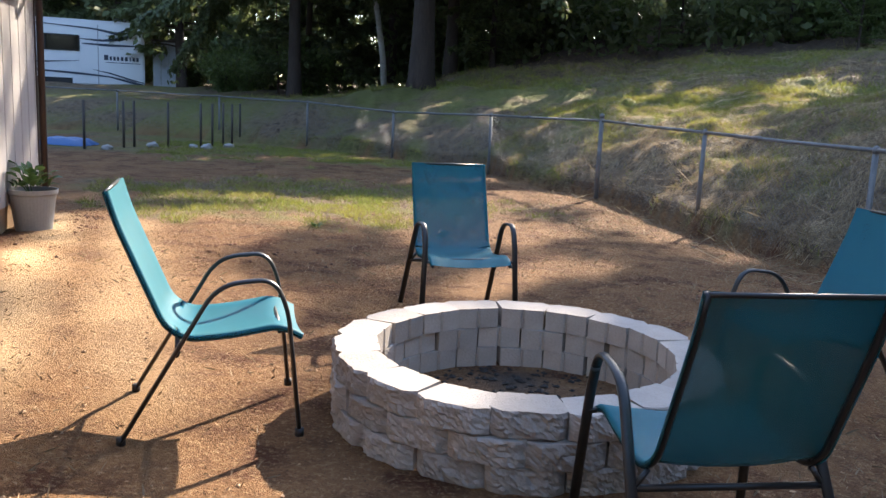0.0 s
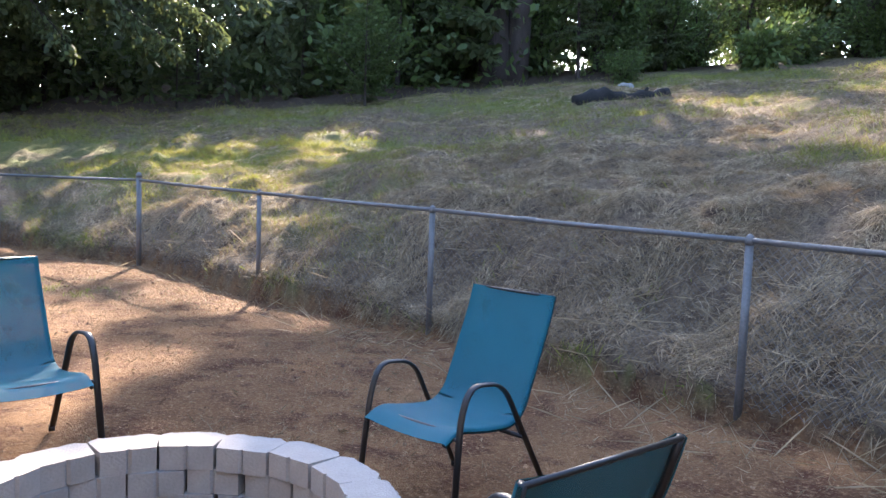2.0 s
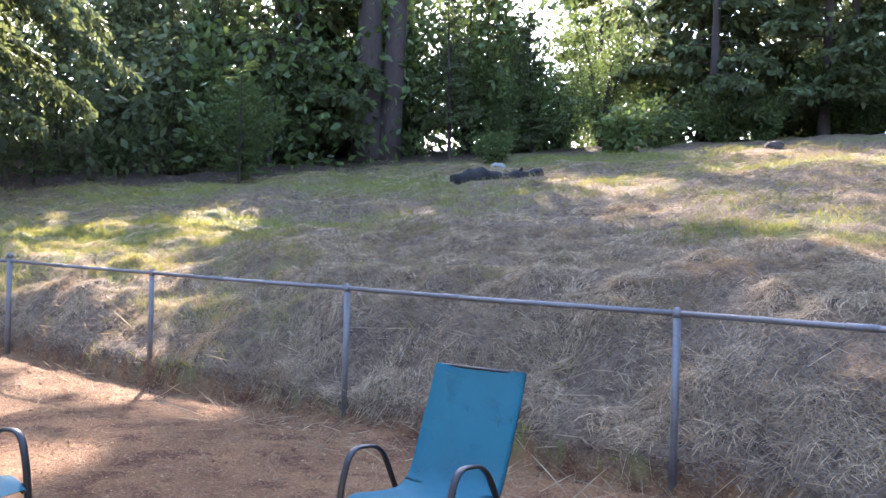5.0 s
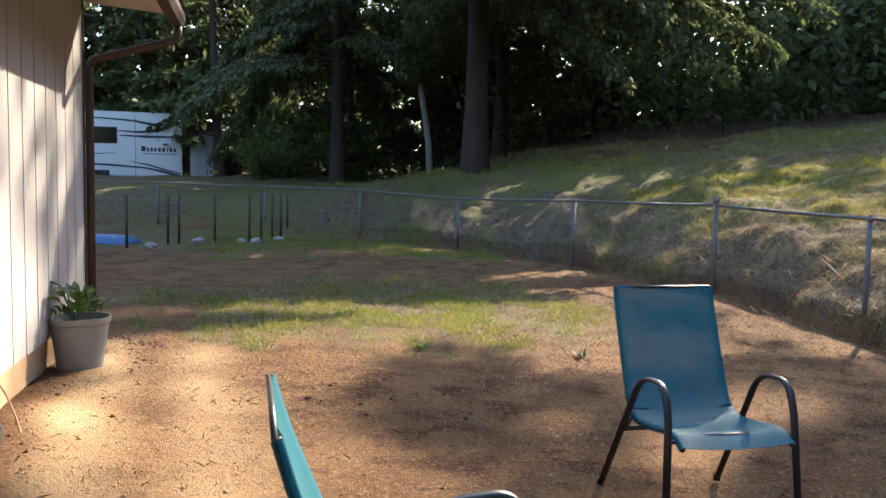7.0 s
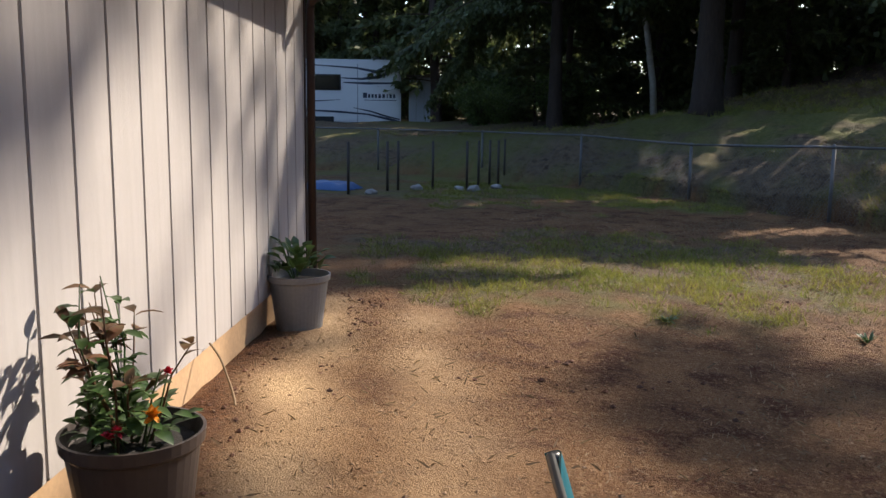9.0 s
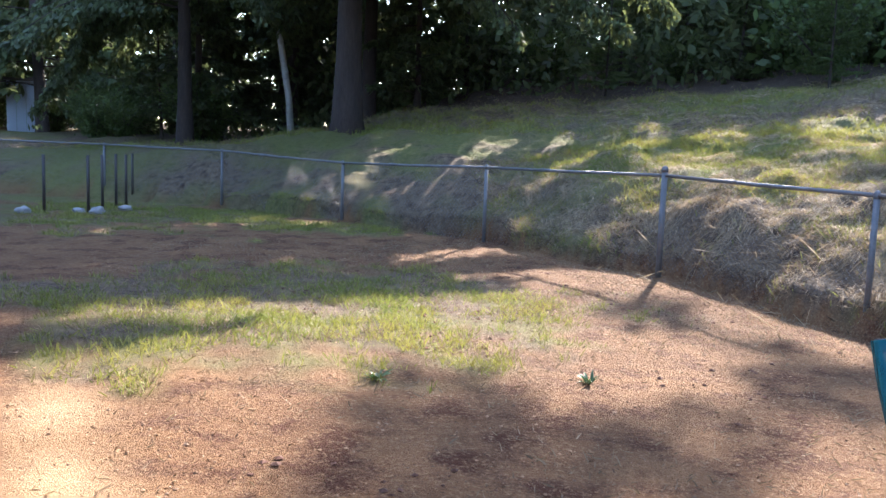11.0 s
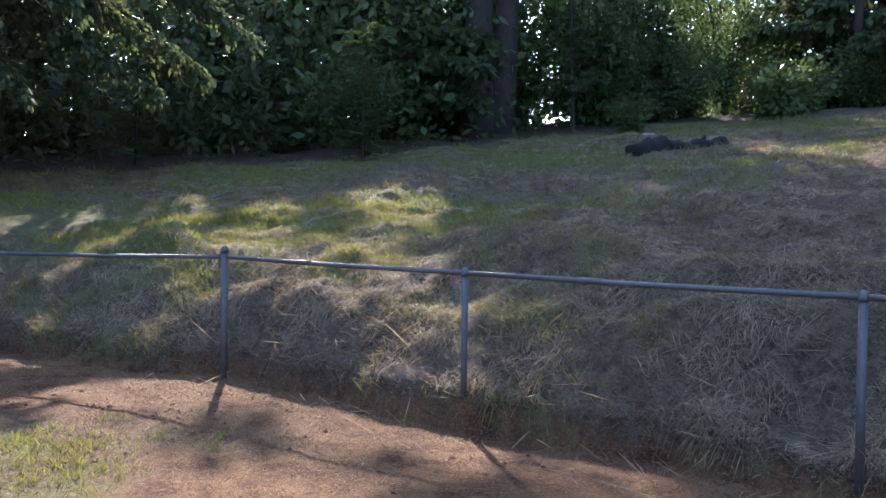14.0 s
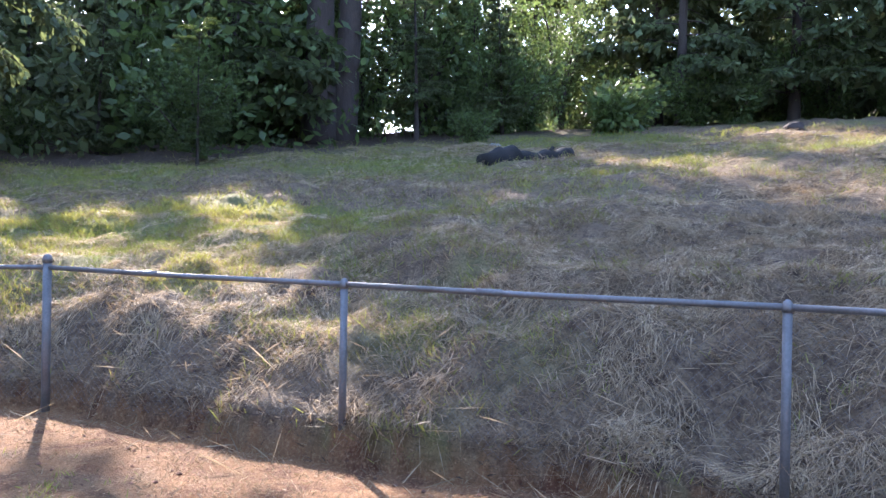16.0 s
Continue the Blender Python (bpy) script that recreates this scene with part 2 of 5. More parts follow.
def box(sx, sy, sz, at=(0, 0, 0), bevel=0.0, rot=None):
    bm = bmesh.new()
    bmesh.ops.create_cube(bm, size=1)
    bmesh.ops.scale(bm, vec=(sx, sy, sz), verts=bm.verts)
    if bevel:
        bmesh.ops.bevel(bm, geom=bm.edges[:], offset=bevel, segments=2, affect="EDGES")
    if rot:
        bmesh.ops.transform(bm, matrix=rot, verts=bm.verts)
    bmesh.ops.translate(bm, vec=at, verts=bm.verts)
    return bm


def tube_data(points, radius, sides=8, flat=1.0):
    """Vertices and faces of a tube along points; radius may be a list."""
    pts = [Vector(p) for p in points]
    rad = radius if isinstance(radius, (list, tuple)) else [radius] * len(pts)
    verts, faces = [], []
    u = None
    for i, p in enumerate(pts):
        d = (pts[min(i + 1, len(pts) - 1)] - pts[max(i - 1, 0)]).normalized()
        if u is None:
            u = d.cross(Vector((1, 0, 0)) if abs(d.x) < 0.8 else Vector((0, 0, 1)))
        u = (u - d * u.dot(d)).normalized()
        v = d.cross(u)
        for k in range(sides):
            a = 2 * math.pi * k / sides
            verts.append(p + u * math.cos(a) * rad[i] + v * math.sin(a) * rad[i] * flat)
    m = len(pts)
    for i in range(m - 1):
        for k in range(sides):
            k2 = (k + 1) % sides
            faces.append((i * sides + k, i * sides + k2, (i + 1) * sides + k2, (i + 1) * sides + k))
    faces.append(tuple(range(sides - 1, -1, -1)))
    faces.append(tuple((m - 1) * sides + k for k in range(sides)))
    return verts, faces


def tube(name, points, radius, mat, parent=None, label="", sides=8, flat=1.0):
    v, f = tube_data(points, radius, sides, flat)
    return raw(name, v, f, mat, parent, label, True)


def rounded(points, r=0.05, steps=5):
    """A polyline with its corners rounded."""
    pts = [Vector(p) for p in points]
    out = [pts[0]]
    for a, b, c in zip(pts, pts[1:], pts[2:]):
        k = min(r, (a - b).length / 2, (c - b).length / 2)
        p, q = b + (a - b).normalized() * k, b + (c - b).normalized() * k
        for i in range(steps + 1):
            t = i / steps
            out.append(p * (1 - t) ** 2 + b * 2 * t * (1 - t) + q * t * t)
    out.append(pts[-1])
    return out


def lathe(profile, sides=32):
    bm = bmesh.new()
    rings = [[bm.verts.new((r * math.cos(2 * math.pi * k / sides), r * math.sin(2 * math.pi * k / sides), z)) for k in range(sides)] for r, z in profile]
    for a, b in zip(rings, rings[1:]):
        for k in range(sides):
            k2 = (k + 1) % sides
            bm.faces.new((a[k], a[k2], b[k2], b[k]))
    bm.faces.new(rings[0][::-1])
    bm.faces.new(rings[-1])
    return bm


# ---- ground ----
FENCE = [(4.95, -1.9), (4.80, 1.2), (4.57, 4.35), (4.15, 7.59), (3.55, 10.49), (2.85, 13.30), (1.35, 16.16), (-0.59, 19.02), (-2.90, 22.1), (-5.6, 24.0), (-8.9, 25.4), (-12.3, 26.4), (-15.9, 27.2)]


# the wood's edge round the hill and behind the house
# from (38, 1) on: unseen woods behind the camera, added to dim skylight
EDGE = [(-34, 52), (-22, 48), (-12, 44), (-5, 36.5), (1, 31), (5.5, 27.5), (9.5, 24.5), (13, 23.5), (17, 23), (21.5, 22), (26.5, 20), (31, 15.5), (35, 9), (38, 1), (40, -9), (38, -22), (24, -32), (8, -34), (-8, -32), (-24, -28), (-36, -14), (-44, 4), (-44, 26), (-34, 52)]


def fence_distance(x, y):
    """How far outside the fence line a place lies (negative: inside the yard), on arrays."""
    return line_distance([(5.4, -60.0)] + FENCE + [(-60.0, 36.0)], x, y)


def forest_share(x, y):
    """Bare dark forest floor beyond the wood's edge."""
    d = line_distance(EDGE[15::-1], x, y)
    return smooth(d + 0.7 * wave(x, y, 1.1, 51) + 0.4 * wave(x, y, 4.0, 52), -0.6, 0.9)


def line_distance(pts, x, y):
    """Signed distance from a line of corners, positive on its right-hand side."""
    best = np.full(x.shape, 1e9)
    sign = np.zeros(x.shape)
    for (ax, ay), (bx, by) in zip(pts, pts[1:]):
        dx, dy = bx - ax, by - ay
        t = np.clip(((x - ax) * dx + (y - ay) * dy) / (dx * dx + dy * dy), 0, 1)
        px, py = x - ax - t * dx, y - ay - t * dy
        d = np.hypot(px, py)
        s = np.where(dx * py - dy * px < 0, 1.0, -1.0)
        sign = np.where(d < best, s, sign)
        best = np.minimum(best, d)
    return best * sign


def wave(x, y, f, seed):
    """Cheap smooth noise from a few turned sines, about -1 to 1."""
    r = np.random.RandomState(seed)
    out = np.zeros(np.shape(x))
    for k in range(7):
        a, p, g = r.uniform(0, 6.28), r.uniform(0, 6.28), f * r.uniform(0.6, 1.7)
        out = out + np.sin((np.cos(a) * x + np.sin(a) * y) * g + p + 0.8 * np.sin(g * 0.7 * (x * np.sin(a) - y * np.cos(a)) + p))
    return out / 3.6


def smooth(v, lo, hi):
    t = np.clip((v - lo) / (hi - lo), 0, 1)
    return t * t * (3 - 2 * t)


def height(x, y):
    x, y = np.asarray(x, float), np.asarray(y, float)
    d = fence_distance(x, y) + 0.16 * wave(x, y, 2.2, 3) + 0.10 * wave(x, y, 6.0, 4)
    yard = np.clip(0.02 - 0.03 * x, -0.09, 0.09) * (1 - smooth(y, 9, 16)) + 0.10 * smooth(y, 10, 18) + 0.02 * wave(x, y, 1.1, 5) + 0.008 * wave(x, y, 7, 6) + 0.006 * wave(x, y, 17, 7)
    left = smooth(-x + 0.55 * (y - 14), 4, 16)
    lip = (0.25 + 0.08 * wave(x, y, 1.2, 21)) * smooth(d, -0.05, 0.02)
    bank = 0.52 * np.clip(d, 0, 2.0) * (1 - 0.35 * left)
    slope = (0.195 * (1 - left) + 0.05 * left) * np.clip(d - 2.0, 0, 24)
    far = (0.10 * (1 - left) + 0.02 * left) * np.clip(d - 26, 0, 60)
    out = yard * (1 - smooth(d, 0, 3)) + lip + bank + slope + far
    out = out + smooth(d, 0.0, 0.8) * (0.07 * wave(x, y, 1.6, 8) + 0.05 * wave(x, y, 5.5, 9) + 0.036 * wave(x, y, 13.0, 10))
    out = out + 0.34 * np.exp(-(((x - 16.2) / 1.2) ** 2 + ((y - 18.4) / 0.9) ** 2)) + 0.12 * np.exp(-(((x - 17.6) / 1.0) ** 2 + ((y - 15.9) / 0.9) ** 2))
    pit = np.hypot(x - PIT[0], y - PIT[1])
    out = np.where(pit < 2.2, out + (0.0 - out) * (1 - smooth(pit, 1.1, 2.2)), out)
    return out


PIT = (0.534, 3.765)


def lines(lo, hi, step, far_lo, far_hi):
    mid = list(np.arange(lo, hi + 1e-6, step))
    a, s = [], step
    v = lo
    while v > far_lo:
        s *= 1.16
        v -= s
        a.append(v)
    b, s, v = [], step, hi
    while v < far_hi:
        s *= 1.16
        v += s
        b.append(v)
    return np.array(a[::-1] + mid + b)


GX, GY = lines(-5.5, 9.0, 0.085, -400, 400), lines(1.5, 21.0, 0.085, -400, 400)
gx, gy = np.meshgrid(GX, GY)
gz = height(gx, gy)
ground_d = fence_distance(gx, gy)


def grass_share(x, y):
    """Grass cover: full on the bank, a worn patch in the yard."""
    d = fence_distance(x, y) + 0.16 * wave(x, y, 2.2, 3) + 0.10 * wave(x, y, 6.0, 4)
    yard = np.exp(-(((x + 1.5) / 3.3) ** 2 + ((y - 11.4) / 2.5) ** 2) * 1.1) * 1.5
    yard = np.maximum(yard, smooth(y, 13.5, 19) * 0.85)
    yard = smooth(yard + 0.28 * wave(x, y, 2.6, 11) + 0.20 * wave(x, y, 8, 12), 0.45, 0.95)
    return np.where(d > 0.0, 1.0, yard * 0.9)


def green_share(x, y):
    d = fence_distance(x, y)
    g = 0.22 + 0.4 * wave(x, y, 0.8, 13) + 0.3 * wave(x, y, 4.0, 14)
    g = g + 0.25 * smooth(d, 4, 14) + 0.25 * smooth(y, 11, 18) - 0.45 * smooth(-y, -11, -4) * (d > 0) * (d < 4)
    g = np.where(d < 0, g + 0.32, g + 0.10 * (y > 9) * (d < 5) + 0.30 * (y > 13) * (d > 1.2) * (d < 6) - 0.08 * smooth(d, 5, 9))
    return np.clip(g, 0, 1)


def path_share(x, y):
    """The pale worn track beside the house."""
    a = np.abs(x - (-2.46 - 0.33 * (y - 5.1)) - 0.06 * wave(x, y, 3, 16)) / 0.24
    b = np.abs(x - (-1.75 - 0.33 * (y - 5.1)) - 0.10 * wave(x, y, 3, 17)) / 0.28
    return np.clip(np.maximum(np.exp(-a * a), 0.55 * np.exp(-b * b)) * smooth(y, 2.5, 4.5) * (1 - smooth(y, 8.2, 9.6)) * (0.75 + 0.3 * wave(x, y, 5, 18)), 0, 1)


def dug_share(x, y):
    """Dark crumbly earth along the foot of the house wall."""
    off = x + 2.941 + 0.217 * (y - 4.168) + 0.12 * wave(x, y, 4.0, 46)
    return smooth(off, -0.3, 0.0) * (1 - smooth(off, 0.38, 0.62)) * (1 - smooth(y, 8.6, 9.6))


nx, ny = len(GX), len(GY)
verts = np.stack([gx, gy, gz], -1).reshape(-1, 3)
idx = np.arange(nx * ny).reshape(ny, nx)
faces = np.stack([idx[:-1, :-1], idx[:-1, 1:], idx[1:, 1:], idx[1:, :-1]], -1).reshape(-1, 4)
me = bpy.data.meshes.new("ground")
me.vertices.add(len(verts))
me.vertices.foreach_set("co", verts.astype(np.float32).reshape(-1))
me.loops.add(4 * len(faces))
me.loops.foreach_set("vertex_index", faces.astype(np.int32).reshape(-1))
me.polygons.add(len(faces))
me.polygons.foreach_set("loop_start", np.arange(0, 4 * len(faces), 4, dtype=np.int32))
me.update(calc_edges=True)
me.shade_smooth()
pit_r = np.hypot(gx - PIT[0], gy - PIT[1])
for key, val in (("grass", grass_share(gx, gy)), ("green", green_share(gx, gy)), ("path", path_share(gx, gy)), ("forest", forest_share(gx, gy)), ("dug", dug_share(gx, gy)), ("ash", (1 - smooth(pit_r, 0.45, 0.72)) * (0.55 + 0.45 * wave(gx, gy, 9, 19)).clip(0, 1))):
    me.attributes.new(key, "FLOAT", "POINT").data.foreach_set("value", val.astype(np.float32).reshape(-1))
me.materials.append(M["ground"])
tagged(new("ground", me), "reddish-brown trodden soil yard with a dry grassy bank", "ground", kind="structure")


def ground_at(x, y):
    return float(height(np.array([x]), np.array([y]))[0])


# ---- house ----
WALL_AT, WALL_TURN = (-2.941, 4.168), 12.212


def wall_place(s, off, z):
    """A place along the house wall: s metres from the first groove, off metres out from its face."""
    a = radians(-WALL_TURN)
    return Vector((WALL_AT[0] + s * math.sin(a) + off * math.cos(a), WALL_AT[1] + s * math.cos(a) - off * math.sin(a), z))


def wall_box(name, s0, s1, o0, o1, z0, z1, mat, parent, label="", bevel=0.0):
    """A block in the house wall's own axes."""
    ob = part(name, box(o1 - o0, s1 - s0, z1 - z0, bevel=bevel), mat, parent, label)
    ob.matrix_local = Matrix.Translation(wall_place((s0 + s1) / 2, (o0 + o1) / 2, (z0 + z1) / 2)) @ pose(0, 0, 0, 0, 0, WALL_TURN)
    return ob


CORNER, NEAR, WALL_LOW, WALL_TOP = 4.95, -9.0, 0.33, 3.08
house = tagged(new("house"), "single-storey house with pale grooved wooden siding and dark brown gutter", "house", kind="structure")
wall_box("wall", NEAR, CORNER, -0.14, -0.012, WALL_LOW, WALL_TOP, "groove", house, "siding backing wall")
wall_box("end_wall", CORNER - 0.14, CORNER, -7.0, -0.14, WALL_LOW, WALL_TOP, "siding", house)
wall_box("far_wall", NEAR, CORNER - 0.14, -7.0, -6.86, WALL_LOW, WALL_TOP, "siding", house)
wall_box("near_wall", NEAR, NEAR + 0.14, -6.86, -0.14, WALL_LOW, WALL_TOP, "siding", house)
wall_box("foundation", NEAR, CORNER - 0.02, -0.20, -0.03, -0.6, WALL_LOW, "concrete", house, "ochre-stained concrete foundation strip")
wall_box("corner_board", CORNER - 0.02, CORNER + 0.025, -0.10, 0.014, WALL_LOW, WALL_TOP - 0.08, "trim", house)
EAVE, EAVE_Z = 0.72, 2.80
v = [wall_place(NEAR, EAVE, EAVE_Z + 0.16), wall_place(CORNER + 0.12, EAVE, EAVE_Z + 0.16), wall_place(CORNER + 0.12, -3.4, 4.1), wall_place(NEAR, -3.4, 4.1)]
v += [p + Vector((0, 0, 0.10)) for p in v]
raw("roof_slope", v, [(0, 3, 2, 1), (4, 5, 6, 7), (0, 1, 5, 4), (1, 2, 6, 5), (2, 3, 7, 6), (3, 0, 4, 7)], "roof", house)
v = [wall_place(NEAR, -7.4, 2.5), wall_place(CORNER + 0.12, -7.4, 2.5), wall_place(CORNER + 0.12, -3.4, 4.1), wall_place(NEAR, -3.4, 4.1)]
v += [p + Vector((0, 0, 0.10)) for p in v]
raw("back_roof_slope", v, [(0, 1, 2, 3), (7, 6, 5, 4), (0, 4, 5, 1), (1, 5, 6, 2), (2, 6, 7, 3), (3, 7, 4, 0)], "roof", house)
v = [wall_place(NEAR, EAVE - 0.02, EAVE_Z + 0.10), wall_place(CORNER + 0.10, EAVE - 0.02, EAVE_Z + 0.10), wall_place(CORNER + 0.10, 0.016, WALL_TOP - 0.12), wall_place(NEAR, 0.016, WALL_TOP - 0.12)]
v += [p + Vector((0, 0, 0.03)) for p in v]
raw("soffit", v, [(0, 3, 2, 1), (4, 5, 6, 7), (0, 1, 5, 4), (1, 2, 6, 5), (2, 3, 7, 6), (3, 0, 4, 7)], "soffit", house, "pale sloping soffit board")
gable = [wall_place(CORNER, 0.0, WALL_TOP), wall_place(CORNER, -7.0, WALL_TOP), wall_place(CORNER, -3.4, 4.08)]
gable += [wall_place(CORNER - 0.12, 0.0, WALL_TOP), wall_place(CORNER - 0.12, -7.0, WALL_TOP), wall_place(CORNER - 0.12, -3.4, 4.08)]
raw("gable", gable, [(0, 1, 2), (5, 4, 3), (0, 3, 4, 1), (1, 4, 5, 2), (2, 5, 3, 0)], "siding", house)
# gutter with a lip, along the eave, and the pipe back to the corner
prof = [(0.0, 0.13), (0.0, 0.0), (0.09, 0.0), (0.115, 0.06), (0.115, 0.12), (0.135, 0.13), (0.13, 0.14), (0.105, 0.128), (0.104, 0.065), (0.085, 0.01), (0.012, 0.01), (0.012, 0.13)]
v = [wall_place(s, EAVE + o, EAVE_Z + z) for s in (NEAR, CORNER + 0.15) for o, z in prof]
m = len(prof)
raw("gutter", v, [(k, (k + 1) % m, m + (k + 1) % m, m + k) for k in range(m)] + [tuple(range(m - 1, -1, -1)), tuple(range(m, 2 * m))], "trim", house, "dark brown metal gutter")
pts = rounded([wall_place(CORNER + 0.08, EAVE + 0.06, EAVE_Z), wall_place(CORNER + 0.08, EAVE + 0.05, EAVE_Z - 0.12), wall_place(CORNER + 0.06, 0.05, EAVE_Z - 0.33), wall_place(CORNER + 0.06, 0.045, EAVE_Z - 0.45), wall_place(CORNER + 0.06, 0.045, 0.10)], 0.07)
tube("downpipe", pts, 0.036, "trim", house, "dark brown downpipe at the corner")
# window trim whose lower corner shows
win = tagged(new("window_1"), "dark-framed window box high on the siding wall", "window", kind="structure")
wall_box("window_sill", -0.62, 0.31, 0.0, 0.13, 1.86, 1.95, "trim", win, bevel=0.006)
wall_box("window_frame", -0.58, 0.27, 0.0, 0.09, 1.95, 2.42, "trim", win, bevel=0.006)
wall_box("pane", -0.52, 0.21, 0.09, 0.096, 2.0, 2.38, "glass", win)
# siding boards between the grooves
GROOVE = 0.3048
me_board = None
for k in range(-29, 17):
    s0, s1 = k * GROOVE + 0.008, (k + 1) * GROOVE - 0.008
    if k == 16:
        s1 = CORNER - 0.022
    if me_board is None or k == 16:
        bm = box(0.016, s1 - s0, WALL_TOP - WALL_LOW + 0.03, bevel=0.003)
        ob = part("siding_board", bm, "siding", house)
        me_board = me_board or ob.data
    else:
        ob = new("siding_board", me_board)
        ob.parent = house
    ob.matrix_local = Matrix.Translation(wall_place((s0 + s1) / 2, -0.004, (WALL_TOP + WALL_LOW - 0.03) / 2)) @ pose(0, 0, 0, 0, 0, WALL_TURN)


# ---- fire pit of three rings of blocks ----
def block_mesh(seed):
    """A tapered wall block: split rough front with bevelled corners, smooth back with a seam."""
    r = random.Random(seed)
    w, wb, dep, h = 0.298, 0.166, 0.20, 0.107
    nxs, nzs = 25, 10
    bm = bmesh.new()
    outline = [(-w / 2, -0.045), (-w / 2 + 0.045, 0.0), (w / 2 - 0.045, 0.0), (w / 2, -0.045), (wb / 2 + 0.03, -dep), (0.012, -dep), (0.0, -dep + 0.012), (-0.012, -dep), (-wb / 2 - 0.03, -dep)]
    # front face rows
    xs = [-w / 2 + w * i / (nxs - 1) for i in range(nxs)]

    def front_y(x):
        e = w / 2 - abs(x)
        return 0.0 if e > 0.045 else (e - 0.045) * 0.9

    grid = []
    for j in range(nzs):
        z = h * j / (nzs - 1)
        row = []
        for i, x in enumerate(xs):
            rim = 0.35 if j in (0, nzs - 1) else 1.0
            rough = (r.uniform(-0.0055, 0.0055) + 0.010 * noise.noise(Vector((x * 34, z * 34, seed * 1.9))) + 0.014 * noise.noise(Vector((x * 11, z * 14, seed * 3.7)))) * rim if 0 < i < nxs - 1 else r.uniform(-0.002, 0.002)
            rough -= 0.006 * (1 - rim)
            zz = z + (r.uniform(-0.003, 0.003) if 0 < j < nzs - 1 else (r.uniform(-0.003, 0.0) if j else r.uniform(0, 0.003)))
            row.append(bm.verts.new((x + r.uniform(-0.002, 0.002), front_y(x) + rough, zz)))
        grid.append(row)
    for j in range(nzs - 1):
        for i in range(nxs - 1):
            bm.faces.new((grid[j][i], grid[j][i + 1], grid[j + 1][i + 1], grid[j + 1][i]))
    back = outline[4:]
    lowb = [bm.verts.new((x, y, 0.0)) for x, y in back]
    top = [bm.verts.new((x, y, h)) for x, y in back]
    for k in range(len(back) - 1):
        bm.faces.new((lowb[k], lowb[k + 1], top[k + 1], top[k]))
    bm.faces.new([grid[-1][i] for i in range(nxs)] + top)
    bm.faces.new([grid[0][i] for i in range(nxs - 1, -1, -1)] + lowb[::-1])
    bm.faces.new([grid[j][-1] for j in range(nzs)][::1] + [top[0], lowb[0]][0:2])
    bm.faces.new([lowb[-1], top[-1]] + [grid[j][0] for j in range(nzs - 1, -1, -1)])
    bmesh.ops.recalc_face_normals(bm, faces=bm.faces)
    return bm


pit = tagged(new("fire_pit"), "round fire pit of three rings of grey split-face concrete blocks", "fire pit")
pit.location = (PIT[0], PIT[1], ground_at(*PIT))
blocks = []
for k in range(6):
    b = part("concrete_block", block_mesh(k), "block", pit)
    blocks.append(b.data)
    bpy.data.objects.remove(b)
rnd = random.Random(5)
NB = 18
for ring in range(3):
    for k in range(NB):
        a = 2 * math.pi * (k + 0.5 * (ring % 2) + 0.2) / NB + rnd.uniform(-0.012, 0.012)
        rad = 0.885 + rnd.uniform(-0.012, 0.012)
        ob = new("concrete_block", blocks[rnd.randrange(6)])
        ob.parent = pit
        ob.matrix_local = pose(rad * math.cos(a), rad * math.sin(a), -0.005 + ring * 0.1085, rnd.uniform(-0.8, 0.8), rnd.uniform(-0.6, 0.6), math.degrees(a) + 90 + 180 + rnd.uniform(-2.5, 2.5))


